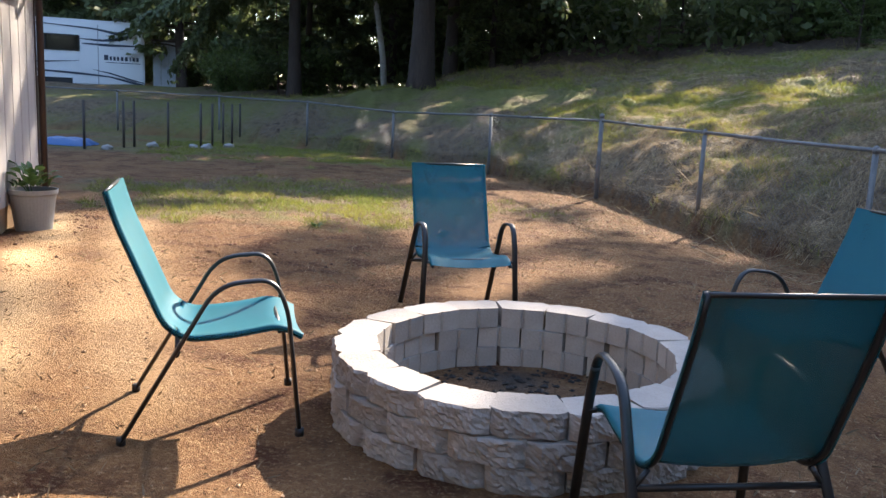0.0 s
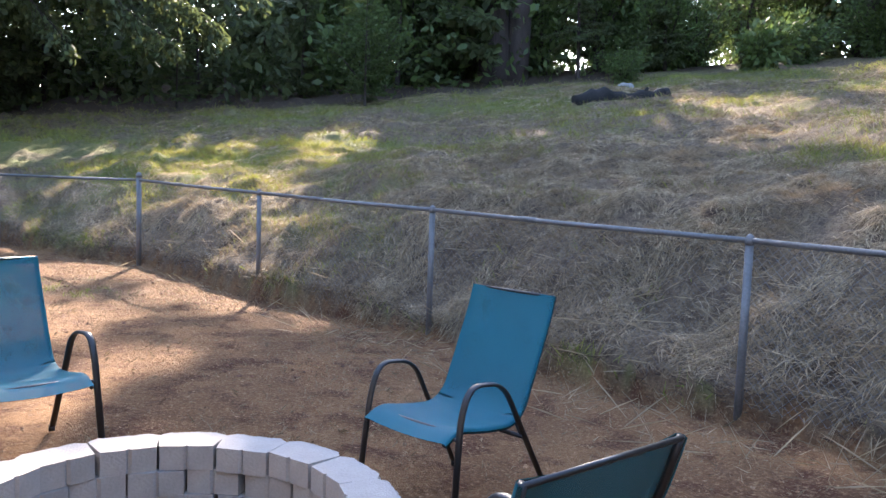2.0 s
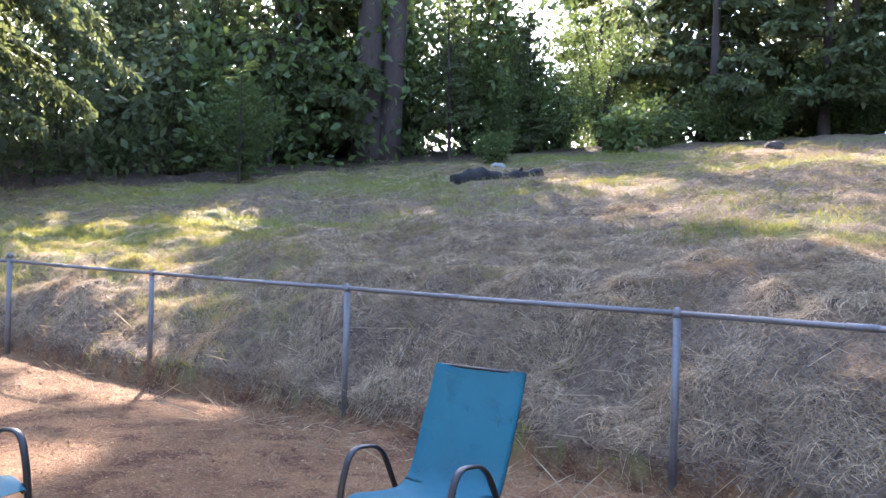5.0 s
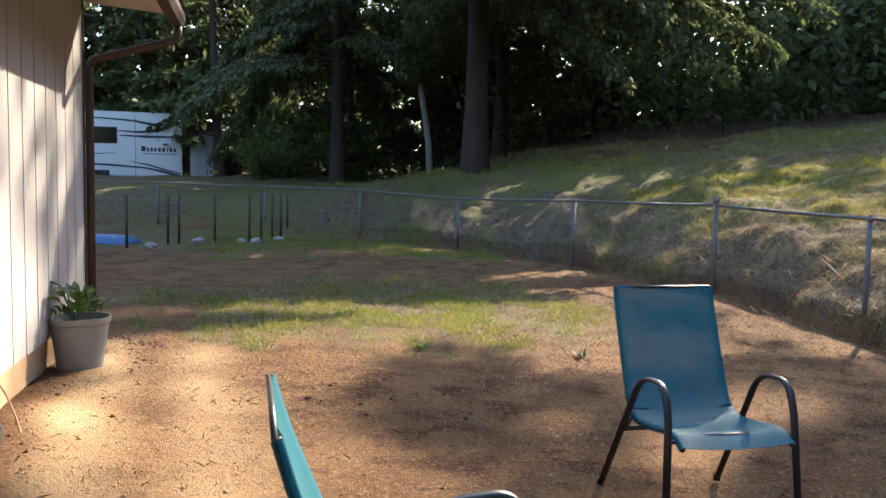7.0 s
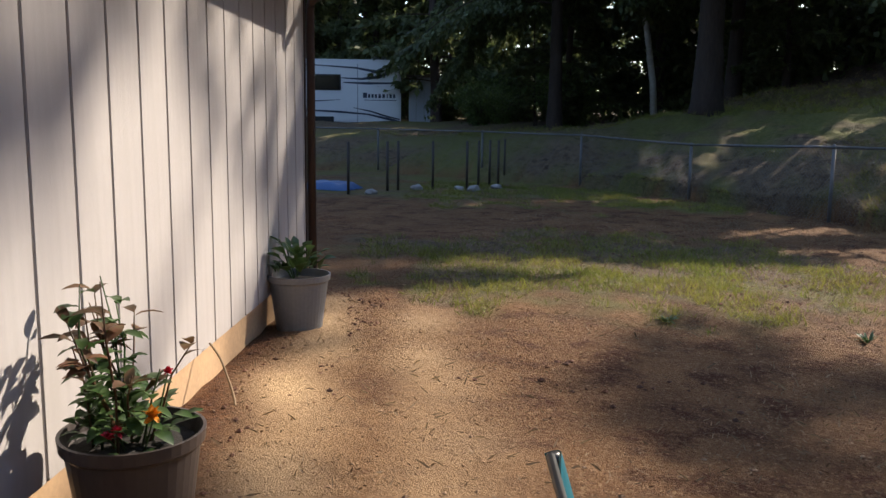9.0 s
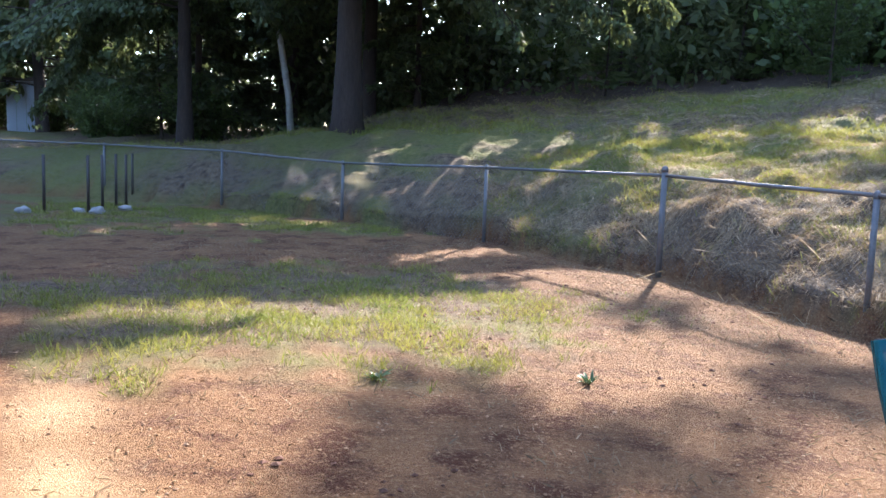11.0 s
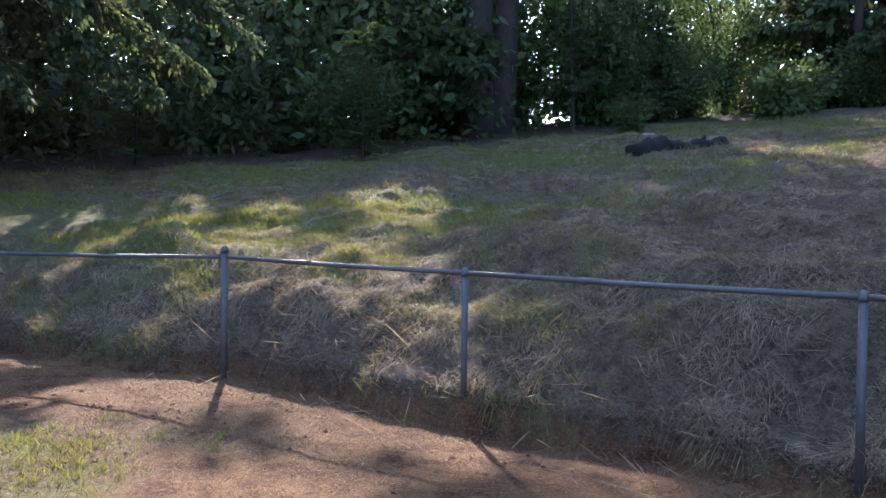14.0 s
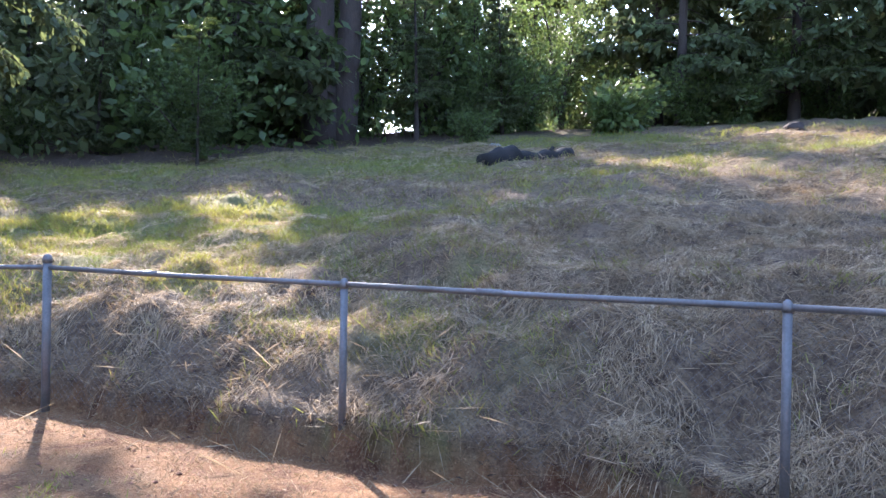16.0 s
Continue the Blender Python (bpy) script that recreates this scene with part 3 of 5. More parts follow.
# ---- chairs ----
def chair():
    """A stacking patio chair: bent black tubes and one turquoise sling. It faces +y, back feet at y = 0."""
    c = new("patio_chair")
    top, crease, front, lip = (-0.055, 0.945), (0.215, 0.385), (0.60, 0.43), (0.69, 0.385)
    side = rounded([(0, *top), (0, -0.02, 0.83), (0, 0.15, 0.44), (0, crease[0] + 0.02, crease[1]), (0, 0.40, 0.395), (0, *front), (0, *lip)], 0.09)
    half = 0.25
    for sgn in (-1, 1):
        tube("rail", [p + Vector((sgn * half, 0, 0)) for p in side], 0.0105, "frame", c, sides=8)
        # one strap-like tube makes back leg, arm and front leg
        leg = rounded([(sgn * 0.315, -0.01, 0.012), (sgn * 0.29, 0.355, 0.605), (sgn * 0.29, 0.575, 0.625), (sgn * 0.29, 0.63, 0.50), (sgn * 0.31, 0.68, 0.012)], 0.095, 7)
        tube("arm_leg", leg, 0.0095, "frame", c, sides=10, flat=1.9)
        for y in (-0.01, 0.68):
            tube("foot_cap", [(sgn * 0.314, y, 0.0), (sgn * 0.314, y, 0.03)], 0.0185, "black", c, sides=8)
        for y, z in ((0.20, 0.335), (0.638, 0.405)):
            tube("bracket", [(sgn * half, y, z + 0.06 if y < 0.3 else z), (sgn * 0.295, y, z + 0.0 if y < 0.3 else z)], 0.009, "frame", c, sides=6)
    tube("rear_crossbar", [(-0.298, 0.20, 0.338), (0.298, 0.20, 0.338)], 0.011, "frame", c, sides=8)
    tube("front_crossbar", [(-half, 0.60, 0.41), (half, 0.60, 0.41)], 0.011, "frame", c, sides=8)
    tube("top_bar", [(-half, side[0].y - 0.002, side[0].z - 0.004), (half, side[0].y - 0.002, side[0].z - 0.004)], 0.007, "frame", c, sides=8)
    # sling, hanging a little between the rails
    dense = []
    for a, b in zip(side, side[1:]):
        m = max(1, int((b - a).length / 0.03))
        dense += [a.lerp(b, i / m) for i in range(m)]
    dense.append(side[-1])
    # across: wrapped over the outer side of each rail, sagging between them
    wrap = [(-half - 0.0115, -0.008), (-half - 0.0135, 0.002), (-half - 0.009, 0.0105), (-half, 0.0135)]
    across = wrap + [(half * u, 0.0135 - 0.020 * (1 - u * u)) for u in (-0.85, -0.6, -0.3, 0.0, 0.3, 0.6, 0.85)] + [(-p, q) for p, q in wrap[::-1]]
    cols = len(across)
    v, f = [], []
    for layer in (0.0, -0.003):
        for i, p in enumerate(dense):
            d = (dense[min(i + 1, len(dense) - 1)] - dense[max(i - 1, 0)]).normalized()
            nrm = Vector((0, d.z, -d.y)) * -1
            for ax_, off in across:
                v.append(Vector((ax_, p.y, p.z)) + nrm * (off + layer))
    m = len(dense)
    for L in (0, 1):
        for i in range(m - 1):
            for k in range(cols - 1):
                q = L * m * cols + i * cols + k
                f.append((q, q + 1, q + cols + 1, q + cols) if L == 0 else (q, q + cols, q + cols + 1, q + 1))
    for i in range(m - 1):
        for k in (0, cols - 1):
            q = i * cols + k
            f.append((q, q + cols, q + cols + m * cols, q + m * cols))
    ob = raw("sling", v, f, "sling", c, "turquoise woven mesh sling, shade painted on its reverse", True)
    # back faces get the teal darkened as shade
    ob.data.materials.append(M["sling_shade"])
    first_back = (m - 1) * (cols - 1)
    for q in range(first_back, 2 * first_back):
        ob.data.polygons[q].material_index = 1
    for o in c.children:
        for q in o.data.vertices:
            q.co.z *= 1.045
    return c


def facing(x, y, fx, fy, dz=0.0):
    return pose(x, y, ground_at(x, y) + dz, 0, 0, math.degrees(math.atan2(fy, fx)) - 90)


first = tagged(chair(), "turquoise sling patio chair with black metal frame", "chair", "chairs round the fire pit")
first.matrix_basis = facing(-1.175, 3.45, 0.97, 0.225)
first["label"] = "turquoise sling patio chair lit by the sun on bare soil"
c2 = copy_thing(first, facing(0.225, 5.83, 0.20, -0.98))
c2["label"] = "turquoise sling patio chair behind the fire pit facing it"
c3 = copy_thing(first, facing(2.35, 4.13, -0.975, -0.22))
c3["label"] = "shaded turquoise sling patio chair near the wire fence"
c4 = copy_thing(first, facing(0.965, 2.08, -0.11, 1.0))
c4["label"] = "turquoise sling patio chair with its back turned, dark in shade"


# ---- chain-link fence ----
fence = tagged(new("wire_fence"), "galvanised chain-link fence with round posts and top rail", "fence", kind="structure")
TOPS = [1.17, 1.16, 1.15, 1.16, 1.19, 1.24, 1.21, 1.15, 1.26, 1.29, 1.31, 1.33, 1.36]
for k, ((x, y), z) in enumerate(zip(FENCE, TOPS)):
    r = 0.036 if k == 5 else 0.028
    low = ground_at(x, y) - 0.15
    tube("post", [(x, y, min(low, -0.1)), (x, y, z + (0.07 if k == 5 else 0.0))], r, "galv", fence, sides=12)
    part("post_cap", lathe([(r * 1.15, -0.03), (r * 1.2, 0.0), (r * 0.9, 0.03), (r * 0.3, 0.045)], 12), "galv", fence, smooth=True).location = (x, y, z + (0.07 if k == 5 else 0.0))
for (a, za), (b, zb) in zip(zip(FENCE, TOPS), zip(FENCE[1:], TOPS[1:])):
    mid = ((a[0] + b[0]) / 2, (a[1] + b[1]) / 2, (za + zb) / 2 - 0.008)
    tube("top_rail", [(*a, za), mid, (*b, zb)], 0.0205, "galv", fence, sides=10)
    s = 0.62
    tube("rail_sleeve", [(a[0] + (b[0] - a[0]) * (s - 0.03), a[1] + (b[1] - a[1]) * (s - 0.03), za + (zb - za) * (s - 0.03) - 0.004), (a[0] + (b[0] - a[0]) * (s + 0.03), a[1] + (b[1] - a[1]) * (s + 0.03), za + (zb - za) * (s + 0.03) - 0.004)], 0.0235, "galv", fence, sides=10)


def mesh_wires(a, b, za, zb, pitch=0.075, r=0.0011):
    """Crossing wires of one bay, as thin three-sided rods."""
    a, b = Vector((*a, 0)), Vector((*b, 0))
    length = (b - a).length
    way = (b - a) / length
    low0, low1 = ground_at(a.x, a.y), ground_at(b.x, b.y)
    tall = 1.12
    v, f = [], []
    out = Vector((way.y, -way.x, 0))
    for sgn in (1, -1):
        k = -int(tall / pitch) - 1
        while k * pitch < length + tall:
            s0 = k * pitch
            p = []
            for s, h in ((s0, 0.0), (s0 + sgn * tall, tall)):
                p.append([s, h])
            (s1, h1), (s2, h2) = p
            lo, hi = 0.0, 1.0
            ds = s2 - s1
            for bound, side in ((0.0, 1), (length, -1)):
                t = (bound - s1) / ds
                if side * ds > 0:
                    lo = max(lo, t)
                else:
                    hi = min(hi, t)
            if hi - lo > 0.02:
                ends = []
                for t in (lo, hi):
                    s, h = s1 + ds * t, h1 + (h2 - h1) * t
                    u = s / length
                    topz = za + (zb - za) * u
                    ends.append(a + way * s + Vector((0, 0, topz - 0.01 - (tall - h))) + out * (0.024 + 0.002 * sgn))
                base = len(v)
                for e in ends:
                    for q in range(3):
                        ang = 2.094 * q
                        v.append(e + (out * math.cos(ang) + Vector((0, 0, math.sin(ang)))) * r)
                f += [(base + q, base + (q + 1) % 3, base + 3 + (q + 1) % 3, base + 3 + q) for q in range(3)]
            k += 1
    return v, f


for k in range(len(FENCE) - 1):
    v, f = mesh_wires(FENCE[k], FENCE[k + 1], TOPS[k], TOPS[k + 1], r=0.0021 if k < 2 else 0.0014 if k in (6, 7) else 0.0009)
    tagged(raw("chain_link", v, f, "wire", fence), kind="stuff")


# ---- trees ----
def unit(a):
    return a / np.maximum(np.linalg.norm(a, axis=-1, keepdims=True), 1e-9)


def sprays(centres, outward, size, rng, droop=0.5, flat=0.3):
    """Narrow leafy four-cornered faces about centres, pointing outward and down."""
    k = len(centres)
    d = unit(outward + rng.normal(0, 0.55, (k, 3)) + np.array([0, 0, -droop]))
    side = unit(np.cross(d, unit(rng.normal(0, 1, (k, 3)) * np.array([flat, flat, 1.0]))))
    ln = size * rng.uniform(0.6, 1.5, (k, 1))
    wd = ln * rng.uniform(0.16, 0.34, (k, 1))
    a = centres
    tip = centres + d * ln
    mid = centres + d * ln * 0.5
    return np.stack([a, mid + side * wd, tip, mid - side * wd], 1)


def conifer(name, tall, clear, reach, trunk_r, limbs, per, size, seed, droop=0.5, mat="needle", cone=0.75, apart=False):
    """A fir: tapered trunk, drooping limbs, and a crown of many small sprays."""
    rng = np.random.RandomState(seed)
    t = new(name)
    hs = np.linspace(0, 1, 12)
    pts = [(0.10 * math.sin(3 * h + seed) * h * tall / 15, 0.10 * math.cos(2.3 * h + seed) * h * tall / 15, -0.4 + h * (tall + 0.4)) for h in hs]
    rad = [trunk_r * (1.0 - 0.93 * h) * (1 + 0.55 * math.exp(-h * 30)) for h in hs]
    pts.insert(1, (0, 0, 0.25))
    rad.insert(1, trunk_r * 1.2)
    tube("trunk", pts, rad, "bark", t, sides=14)
    lv, lf, quads, singles = [], [], [], []
    for i in range(limbs):
        u = (i + rng.uniform(0, 1)) / limbs
        z = clear + (tall - clear) * u ** 1.1
        a = rng.uniform(0, 2 * math.pi)
        ln = reach * (1 - cone * u) * rng.uniform(0.65, 1.1)
        dirv = np.array([math.cos(a), math.sin(a), 0])
        ss = np.linspace(0, 1, 7)
        lift = rng.uniform(-0.05, 0.22)
        line = np.array([[0, 0, z]] * 7) + dirv * (ss * ln)[:, None] + np.array([0, 0, 1]) * (lift * ln * ss - droop * ln * 0.5 * ss ** 2.2)[:, None]
        line[1:] += rng.normal(0, 0.03 * ln, (6, 3)) * ss[1:, None]
        v, f = tube_data([tuple(p) for p in line], [max(0.006, trunk_r * 0.16 * (1 - u * 0.6) * (1 - 0.93 * s)) for s in ss], 4)
        singles.append((v, f))
        base = len(lv)
        lv += v
        lf += [tuple(base + q for q in g) for g in f]
        m = max(8, int(per * ln / reach))
        w = rng.uniform(0.12, 1.0, m) ** 0.75
        k = np.clip((w * 6).astype(int), 0, 5)
        frac = (w * 6 - k)[:, None]
        along = line[k] * (1 - frac) + line[k + 1] * frac
        lat = np.array([-dirv[1], dirv[0], 0])
        spread = rng.uniform(-1, 1, m) * ln * 0.24 * (1.15 - w)
        c = along + lat * spread[:, None] + np.array([0, 0, 1]) * (-np.abs(spread) * 0.35 - rng.exponential(0.09 * droop * 2, m))[:, None]
        quads.append(sprays(c, dirv * 0.6 + lat * (np.sign(spread) * 0.5)[:, None], size, rng, droop * 1.7))
    if apart:
        for v, f in singles:
            raw("limb", v, f, "bark", t)
    else:
        tagged(raw("limb_rest", lv, lf, "bark", t), kind="stuff")
    crown = new("crown", quads_mesh("crown", np.concatenate(quads), mat))
    crown.parent = t
    crown["kind"] = "stuff"
    return t


def bush(name, w, h, count, size, seed, mat="leaf"):
    rng = np.random.RandomState(seed)
    t = new(name)
    lv, lf, quads = [], [], []
    stems = 14
    for i in range(stems):
        a = rng.uniform(0, 6.283)
        r = rng.uniform(0.2, 1) * w
        hh = h * rng.uniform(0.5, 1.0)
        ss = np.linspace(0, 1, 5)
        line = np.stack([np.cos(a) * r * ss ** 1.3, np.sin(a) * r * ss ** 1.3, hh * ss ** 0.8 - 0.1], 1) + rng.normal(0, 0.03, (5, 3))
        v, f = tube_data([tuple(p) for p in line], [0.02 * (1 - 0.85 * s) * h for s in ss], 4)
        base = len(lv)
        lv += v
        lf += [tuple(base + q for q in g) for g in f]
        m = count // stems
        k = rng.randint(1, 5, m)
        c = line[k] + rng.normal(0, 0.16, (m, 3)) * np.array([w, w, h * 0.7])
        c[:, 2] = np.maximum(c[:, 2], 0.03)
        quads.append(sprays(c, unit(c - np.array([0, 0, h * 0.4])), size, rng, 0.2, 1.0))
    tagged(raw("stem_rest", lv, lf, "bark", t), kind="stuff")
    ob = new("leaves", quads_mesh("leaves", np.concatenate(quads), mat))
    ob.parent = t
    return t


def put(ob, x, y, turn=0.0, dz=0.0, size=1.0):
    ob.matrix_basis = Matrix.Translation((x, y, ground_at(x, y) + dz)) @ pose(0, 0, 0, 0, 0, turn) @ Matrix.Scale(size, 4)
    return ob


HILL_FIR = (18.8, 26.2)
big = put(tagged(conifer("fir_tree", 24, 5.2, 8.0, 0.36, 96, 1700, 0.20, 21, 0.5, apart=True), "tall fir with thick bare trunk and low drooping boughs", "tree"), 0.0, 26.5)
second_fir = put(tagged(conifer("fir_tree", 20, 4.4, 5.5, 0.25, 66, 1000, 0.21, 22, 0.8, apart=True), "slimmer fir with a long bough hanging towards the fence", "tree"), -4.85, 33.0)
third = put(tagged(conifer("fir_tree", 29, 15.5, 4.4, 0.52, 60, 700, 0.24, 23, 0.4, apart=True), "massive dark twin-stemmed fir on the hill behind a log", "tree"), *HILL_FIR)
tube("second_stem", [(0.5, -0.42, -0.4), (0.62, -0.52, 0.3), (0.72, -0.62, 4.0), (0.82, -0.70, 10.0), (0.85, -0.72, 17.0), (0.88, -0.75, 22.0)], [0.6, 0.44, 0.38, 0.32, 0.2, 0.05], "bark", third, sides=14)


def bough(tree, z0, tip, lift, count, size, seed):
    """One long drooping limb with hanging side twigs, from the trunk to a tip in the world."""
    rng = np.random.RandomState(seed)
    end = np.array(tip) - np.array(tree.matrix_basis.translation)
    start = np.array([0.0, 0.0, z0])
    mid = (start + end) / 2 + np.array([0, 0, lift])
    t = np.linspace(0, 1, 15)[:, None]
    line = start * (1 - t) ** 2 + mid * 2 * t * (1 - t) + end * t * t
    line[1:-1] += rng.normal(0, 0.05, (13, 3))
    v, f = tube_data([tuple(p) for p in line], [0.075 * (1 - 0.92 * q) for q in np.linspace(0, 1, 15)], 6)
    limb = raw("bough", v, f, "bark", tree)
    way = unit(end - start)
    lat = unit(np.array([-way[1], way[0], 0.0]))
    length = float(np.linalg.norm(end - start))
    quads, tv, tf = [], [], []
    twigs = int(length * 9)
    for i in range(twigs):
        u = 0.22 + 0.78 * (i + rng.uniform()) / twigs
        k = min(13, int(u * 14))
        root = line[k] + (line[k + 1] - line[k]) * (u * 14 - k)
        reach = (0.20 * length * (1.08 - u) + 0.35) * rng.uniform(0.5, 1.1)
        d = lat * (1 if i % 2 else -1) * rng.uniform(0.5, 1.0) + way * rng.uniform(0.3, 0.9) + np.array([0, 0, rng.uniform(-0.35, 0.1)])
        d = unit(d)
        q = np.linspace(0, 1, 5)[:, None]
        tw = root + d * reach * q + np.array([0, 0, -0.35 * reach]) * q ** 2
        a, b = tube_data([tuple(p) for p in tw], [0.012, 0.009, 0.007, 0.005, 0.003], 3)
        o = len(tv)
        tv += a
        tf += [tuple(o + g for g in h) for h in b]
        m = max(12, int(count * reach / 1.2))
        w = rng.uniform(0.05, 1, m)
        j = np.clip((w * 4).astype(int), 0, 3)
        c = tw[j] + (tw[j + 1] - tw[j]) * (w * 4 - j)[:, None]
        hang = rng.exponential(0.10, m)
        c = c + rng.normal(0, 0.05, (m, 3)) - np.array([0, 0, 1]) * hang[:, None]
        quads.append(sprays(c, d * 0.5, size, rng, 0.75, 0.6))
    tagged(raw("twig", tv, tf, "bark", limb), kind="stuff")
    ob = new("needles", quads_mesh("needles", np.concatenate(quads), "needle"))
    ob.parent = limb
    ob["kind"] = "stuff"


BOUGHS = [(8.8, (8.6, 23.1, 6.0), 1.0), (7.2, (7.4, 23.3, 5.1), 0.9), (6.4, (6.2, 22.8, 4.4), 0.8), (9.6, (6.6, 22.4, 7.2), 0.6), (8.0, (4.2, 21.9, 5.8), 0.8), (10.5, (8.4, 24.9, 7.6), 0.9), (6.0, (3.6, 23.2, 4.3), 0.8), (8.6, (-3.6, 22.6, 6.6), 0.7)]
for k, (z0, tip, lift) in enumerate(BOUGHS):
    bough(big, z0, tip, lift, 80, 0.17, 300 + k)
for k, (z0, tip, lift) in enumerate([(6.6, (-9.7, 34.0, 2.3), 0.9), (7.4, (-8.5, 33.4, 4.2), 0.7), (8.0, (-10.4, 34.6, 5.0), 0.8)]):
    bough(second_fir, z0, tip, lift, 90, 0.17, 320 + k)
kinds = [tagged(conifer("fir_tree", 19, 1.2, 4.2, 0.22, 60, 420, 0.34, 31, 0.45), "dense dark fir in the wood at the hilltop", "tree", "trees of the wood"),
         tagged(conifer("fir_tree", 23, 5.0, 4.4, 0.27, 54, 420, 0.34, 32, 0.4), "tall fir with a bare lower trunk in the wood", "tree", "trees of the wood"),
         tagged(conifer("leafy_tree", 15, 1.6, 4.0, 0.16, 46, 1100, 0.15, 33, 0.15, "leaf", 0.45), "leafy tree with light green foliage in the wood", "tree", "trees of the wood")]


def sunlit_spots():
    """Places in the yard and on the bank that the sun reaches through gaps in the wood."""
    out = [(-1.1, 3.5, 0.8), (-0.75, 3.5, 0.4), (-0.3, 3.7, 0.35), (-0.2, 3.35, 0.35)]
    # boughs of the two front firs
    for z0, tip, lift in BOUGHS[:7]:
        for u in (0.62, 0.8):
            out.append((tip[0] * u, 26.5 + (tip[1] - 26.5) * u, (z0 + 1.5) * (1 - u) + tip[2] * u + lift * 2 * u * (1 - u)))
        out.append(tip)
    out += [(8.5, 23.0, 6.0), (7.4, 23.2, 5.4), (6.2, 23.0, 6.6), (4.5, 23.0, 6.6), (8.2, 25.0, 7.2), (-9.6, 34.0, 2.6), (-8.4, 33.6, 4.4)]
    # yard beside the house, and the lawn with its streaks
    out += [(-2.8, 6.2, 0.1), (-2.7, 7.6, 0.1), (-1.5, 5.0, 0.1), (-1.8, 4.3, 0.1), (-1.5, 3.3, 0.1), (-0.8, 3.2, 0.0), (-1.1, 4.2, 0.0), (-2.2, 7.5, 0.1), (-3.0, 8.8, 0.1), (-2.5, 8.5, 0.1), (-2.0, 6.0, 0.1), (1.0, 7.0, 0.0), (3.9, 8.6, 0.0)]
    out += [(-1.6, 9.2, 0.1), (-1.0, 9.9, 0.1), (-0.3, 10.2, 0.0), (0.4, 10.1, 0.0), (0.4, 10.9, 0.0), (0.9, 9.5, 0.0), (-0.4, 11.4, 0.1), (-1.4, 11.0, 0.1), (-2.2, 11.6, 0.1), (0.3, 11.9, 0.1)]
    out += [(-3.2 + 0.8 * i, 12.5 + 0.1 * i, 0.1) for i in range(5)] + [(-2.6, 14.5, 0.1), (-1.6, 14.8, 0.1), (-0.1, 15.3, 0.1), (-4.6, 16.9, 0.1), (-3.7, 17.2, 0.1), (-2.5, 18.1, 0.1), (1.5, 14.0, 0.1), (1.3, 13.4, 0.1)]
    # the eroded edge, the bank and the crest above it
    out += [(3.0, 11.1, 0.0), (3.2, 10.6, 0.0), (3.5, 10.7, 0.2), (3.6, 12.1, 0.5), (3.75, 11.3, 0.4), (-1.0, 20.7, 0.7), (-0.4, 20.2, 0.9), (0.9, 18.1, 0.7), (1.4, 16.6, 0.5), (2.2, 16.4, 0.8), (1.8, 16.3, 0.6), (2.4, 15.1, 0.5), (3.1, 14.9, 0.9), (2.9, 13.8, 0.4)]
    out += [(2.4, 18.8, 1.3), (2.9, 17.7, 1.3), (3.2, 16.2, 1.4), (4.1, 16.5, 1.5), (4.7, 16.8, 1.6), (5.3, 17.1, 1.7), (6.9, 16.5, 2.0), (7.1, 15.7, 1.9), (6.6, 10.2, 1.4), (6.8, 9.6, 1.4), (5.0, 8.4, 0.8), (10.2, 14.1, 2.4)]
    out += [(22.6, 17.6, 5.6), (22.7, 17.4, 6.2), (15.9, 14.7, 3.6), (14.5, 12.4, 3.2), (15.4, 11.8, 3.3), (18.5, 10.1, 3.9), (20.0, 9.5, 4.1), (17.0, 11.0, 3.6)]
    out += [(-3.05 - 0.2 * i, 4.6 + 0.9 * i, 0.5 + 0.7 * j) for i in range(3) for j in range(2) if (i + j) % 2 == 0]
    return np.array(out)


SPOTS = sunlit_spots()
RAY = np.array([math.sin(SUN_AZ), math.cos(SUN_AZ)])
RISE = math.tan(SUN_EL)


def shades_spot(x, y, z, tall, clear, reach, cone):
    """Whether a tree of that size at x, y would stand in the way of a sunlit spot."""
    rel = np.array([x, y]) - SPOTS[:, :2]
    along = rel @ RAY
    aside = np.abs(rel @ np.array([RAY[1], -RAY[0]]))
    h = SPOTS[:, 2] + along * RISE - z
    u = np.clip((h - clear) / (tall - clear), 0, 1)
    wide = reach * (1 - cone * u) * 0.85
    return bool(np.any((along > 0) & (aside < wide) & (h > clear - 1.0) & (h < tall)))


rnd = random.Random(11)
WOOD = []
# the wood's edge runs round the hill, two to three rows deep
for (ax, ay), (bx, by) in zip(EDGE, EDGE[1:]):
    seg = math.hypot(bx - ax, by - ay)
    out = Vector(((by - ay), -(bx - ax))).normalized() * -1
    if out.dot(Vector((ax, ay))) < 0:
        out = -out
    for row in range(5):
        m = max(1, int(seg / (3.6 + 0.5 * row)))
        for i in range(m):
            u = (i + rnd.uniform(0.1, 0.9)) / m
            off = row * 4.2 + rnd.uniform(-1.2, 1.2)
            WOOD.append((ax + (bx - ax) * u + out.x * off, ay + (by - ay) * u + out.y * off, row))


def before_hill_fir(x, y):
    """Whether a place lies in the open strip below the twin-stemmed fir."""
    a, b = Vector((-0.6, 3.5)), Vector(HILL_FIR)
    t = (Vector((x, y)) - a).dot(b - a) / (b - a).length_squared
    return 0 < t < 1.03 and (Vector((x, y)) - a.lerp(b, t)).length < 2.6 * min(1, t + 0.1)


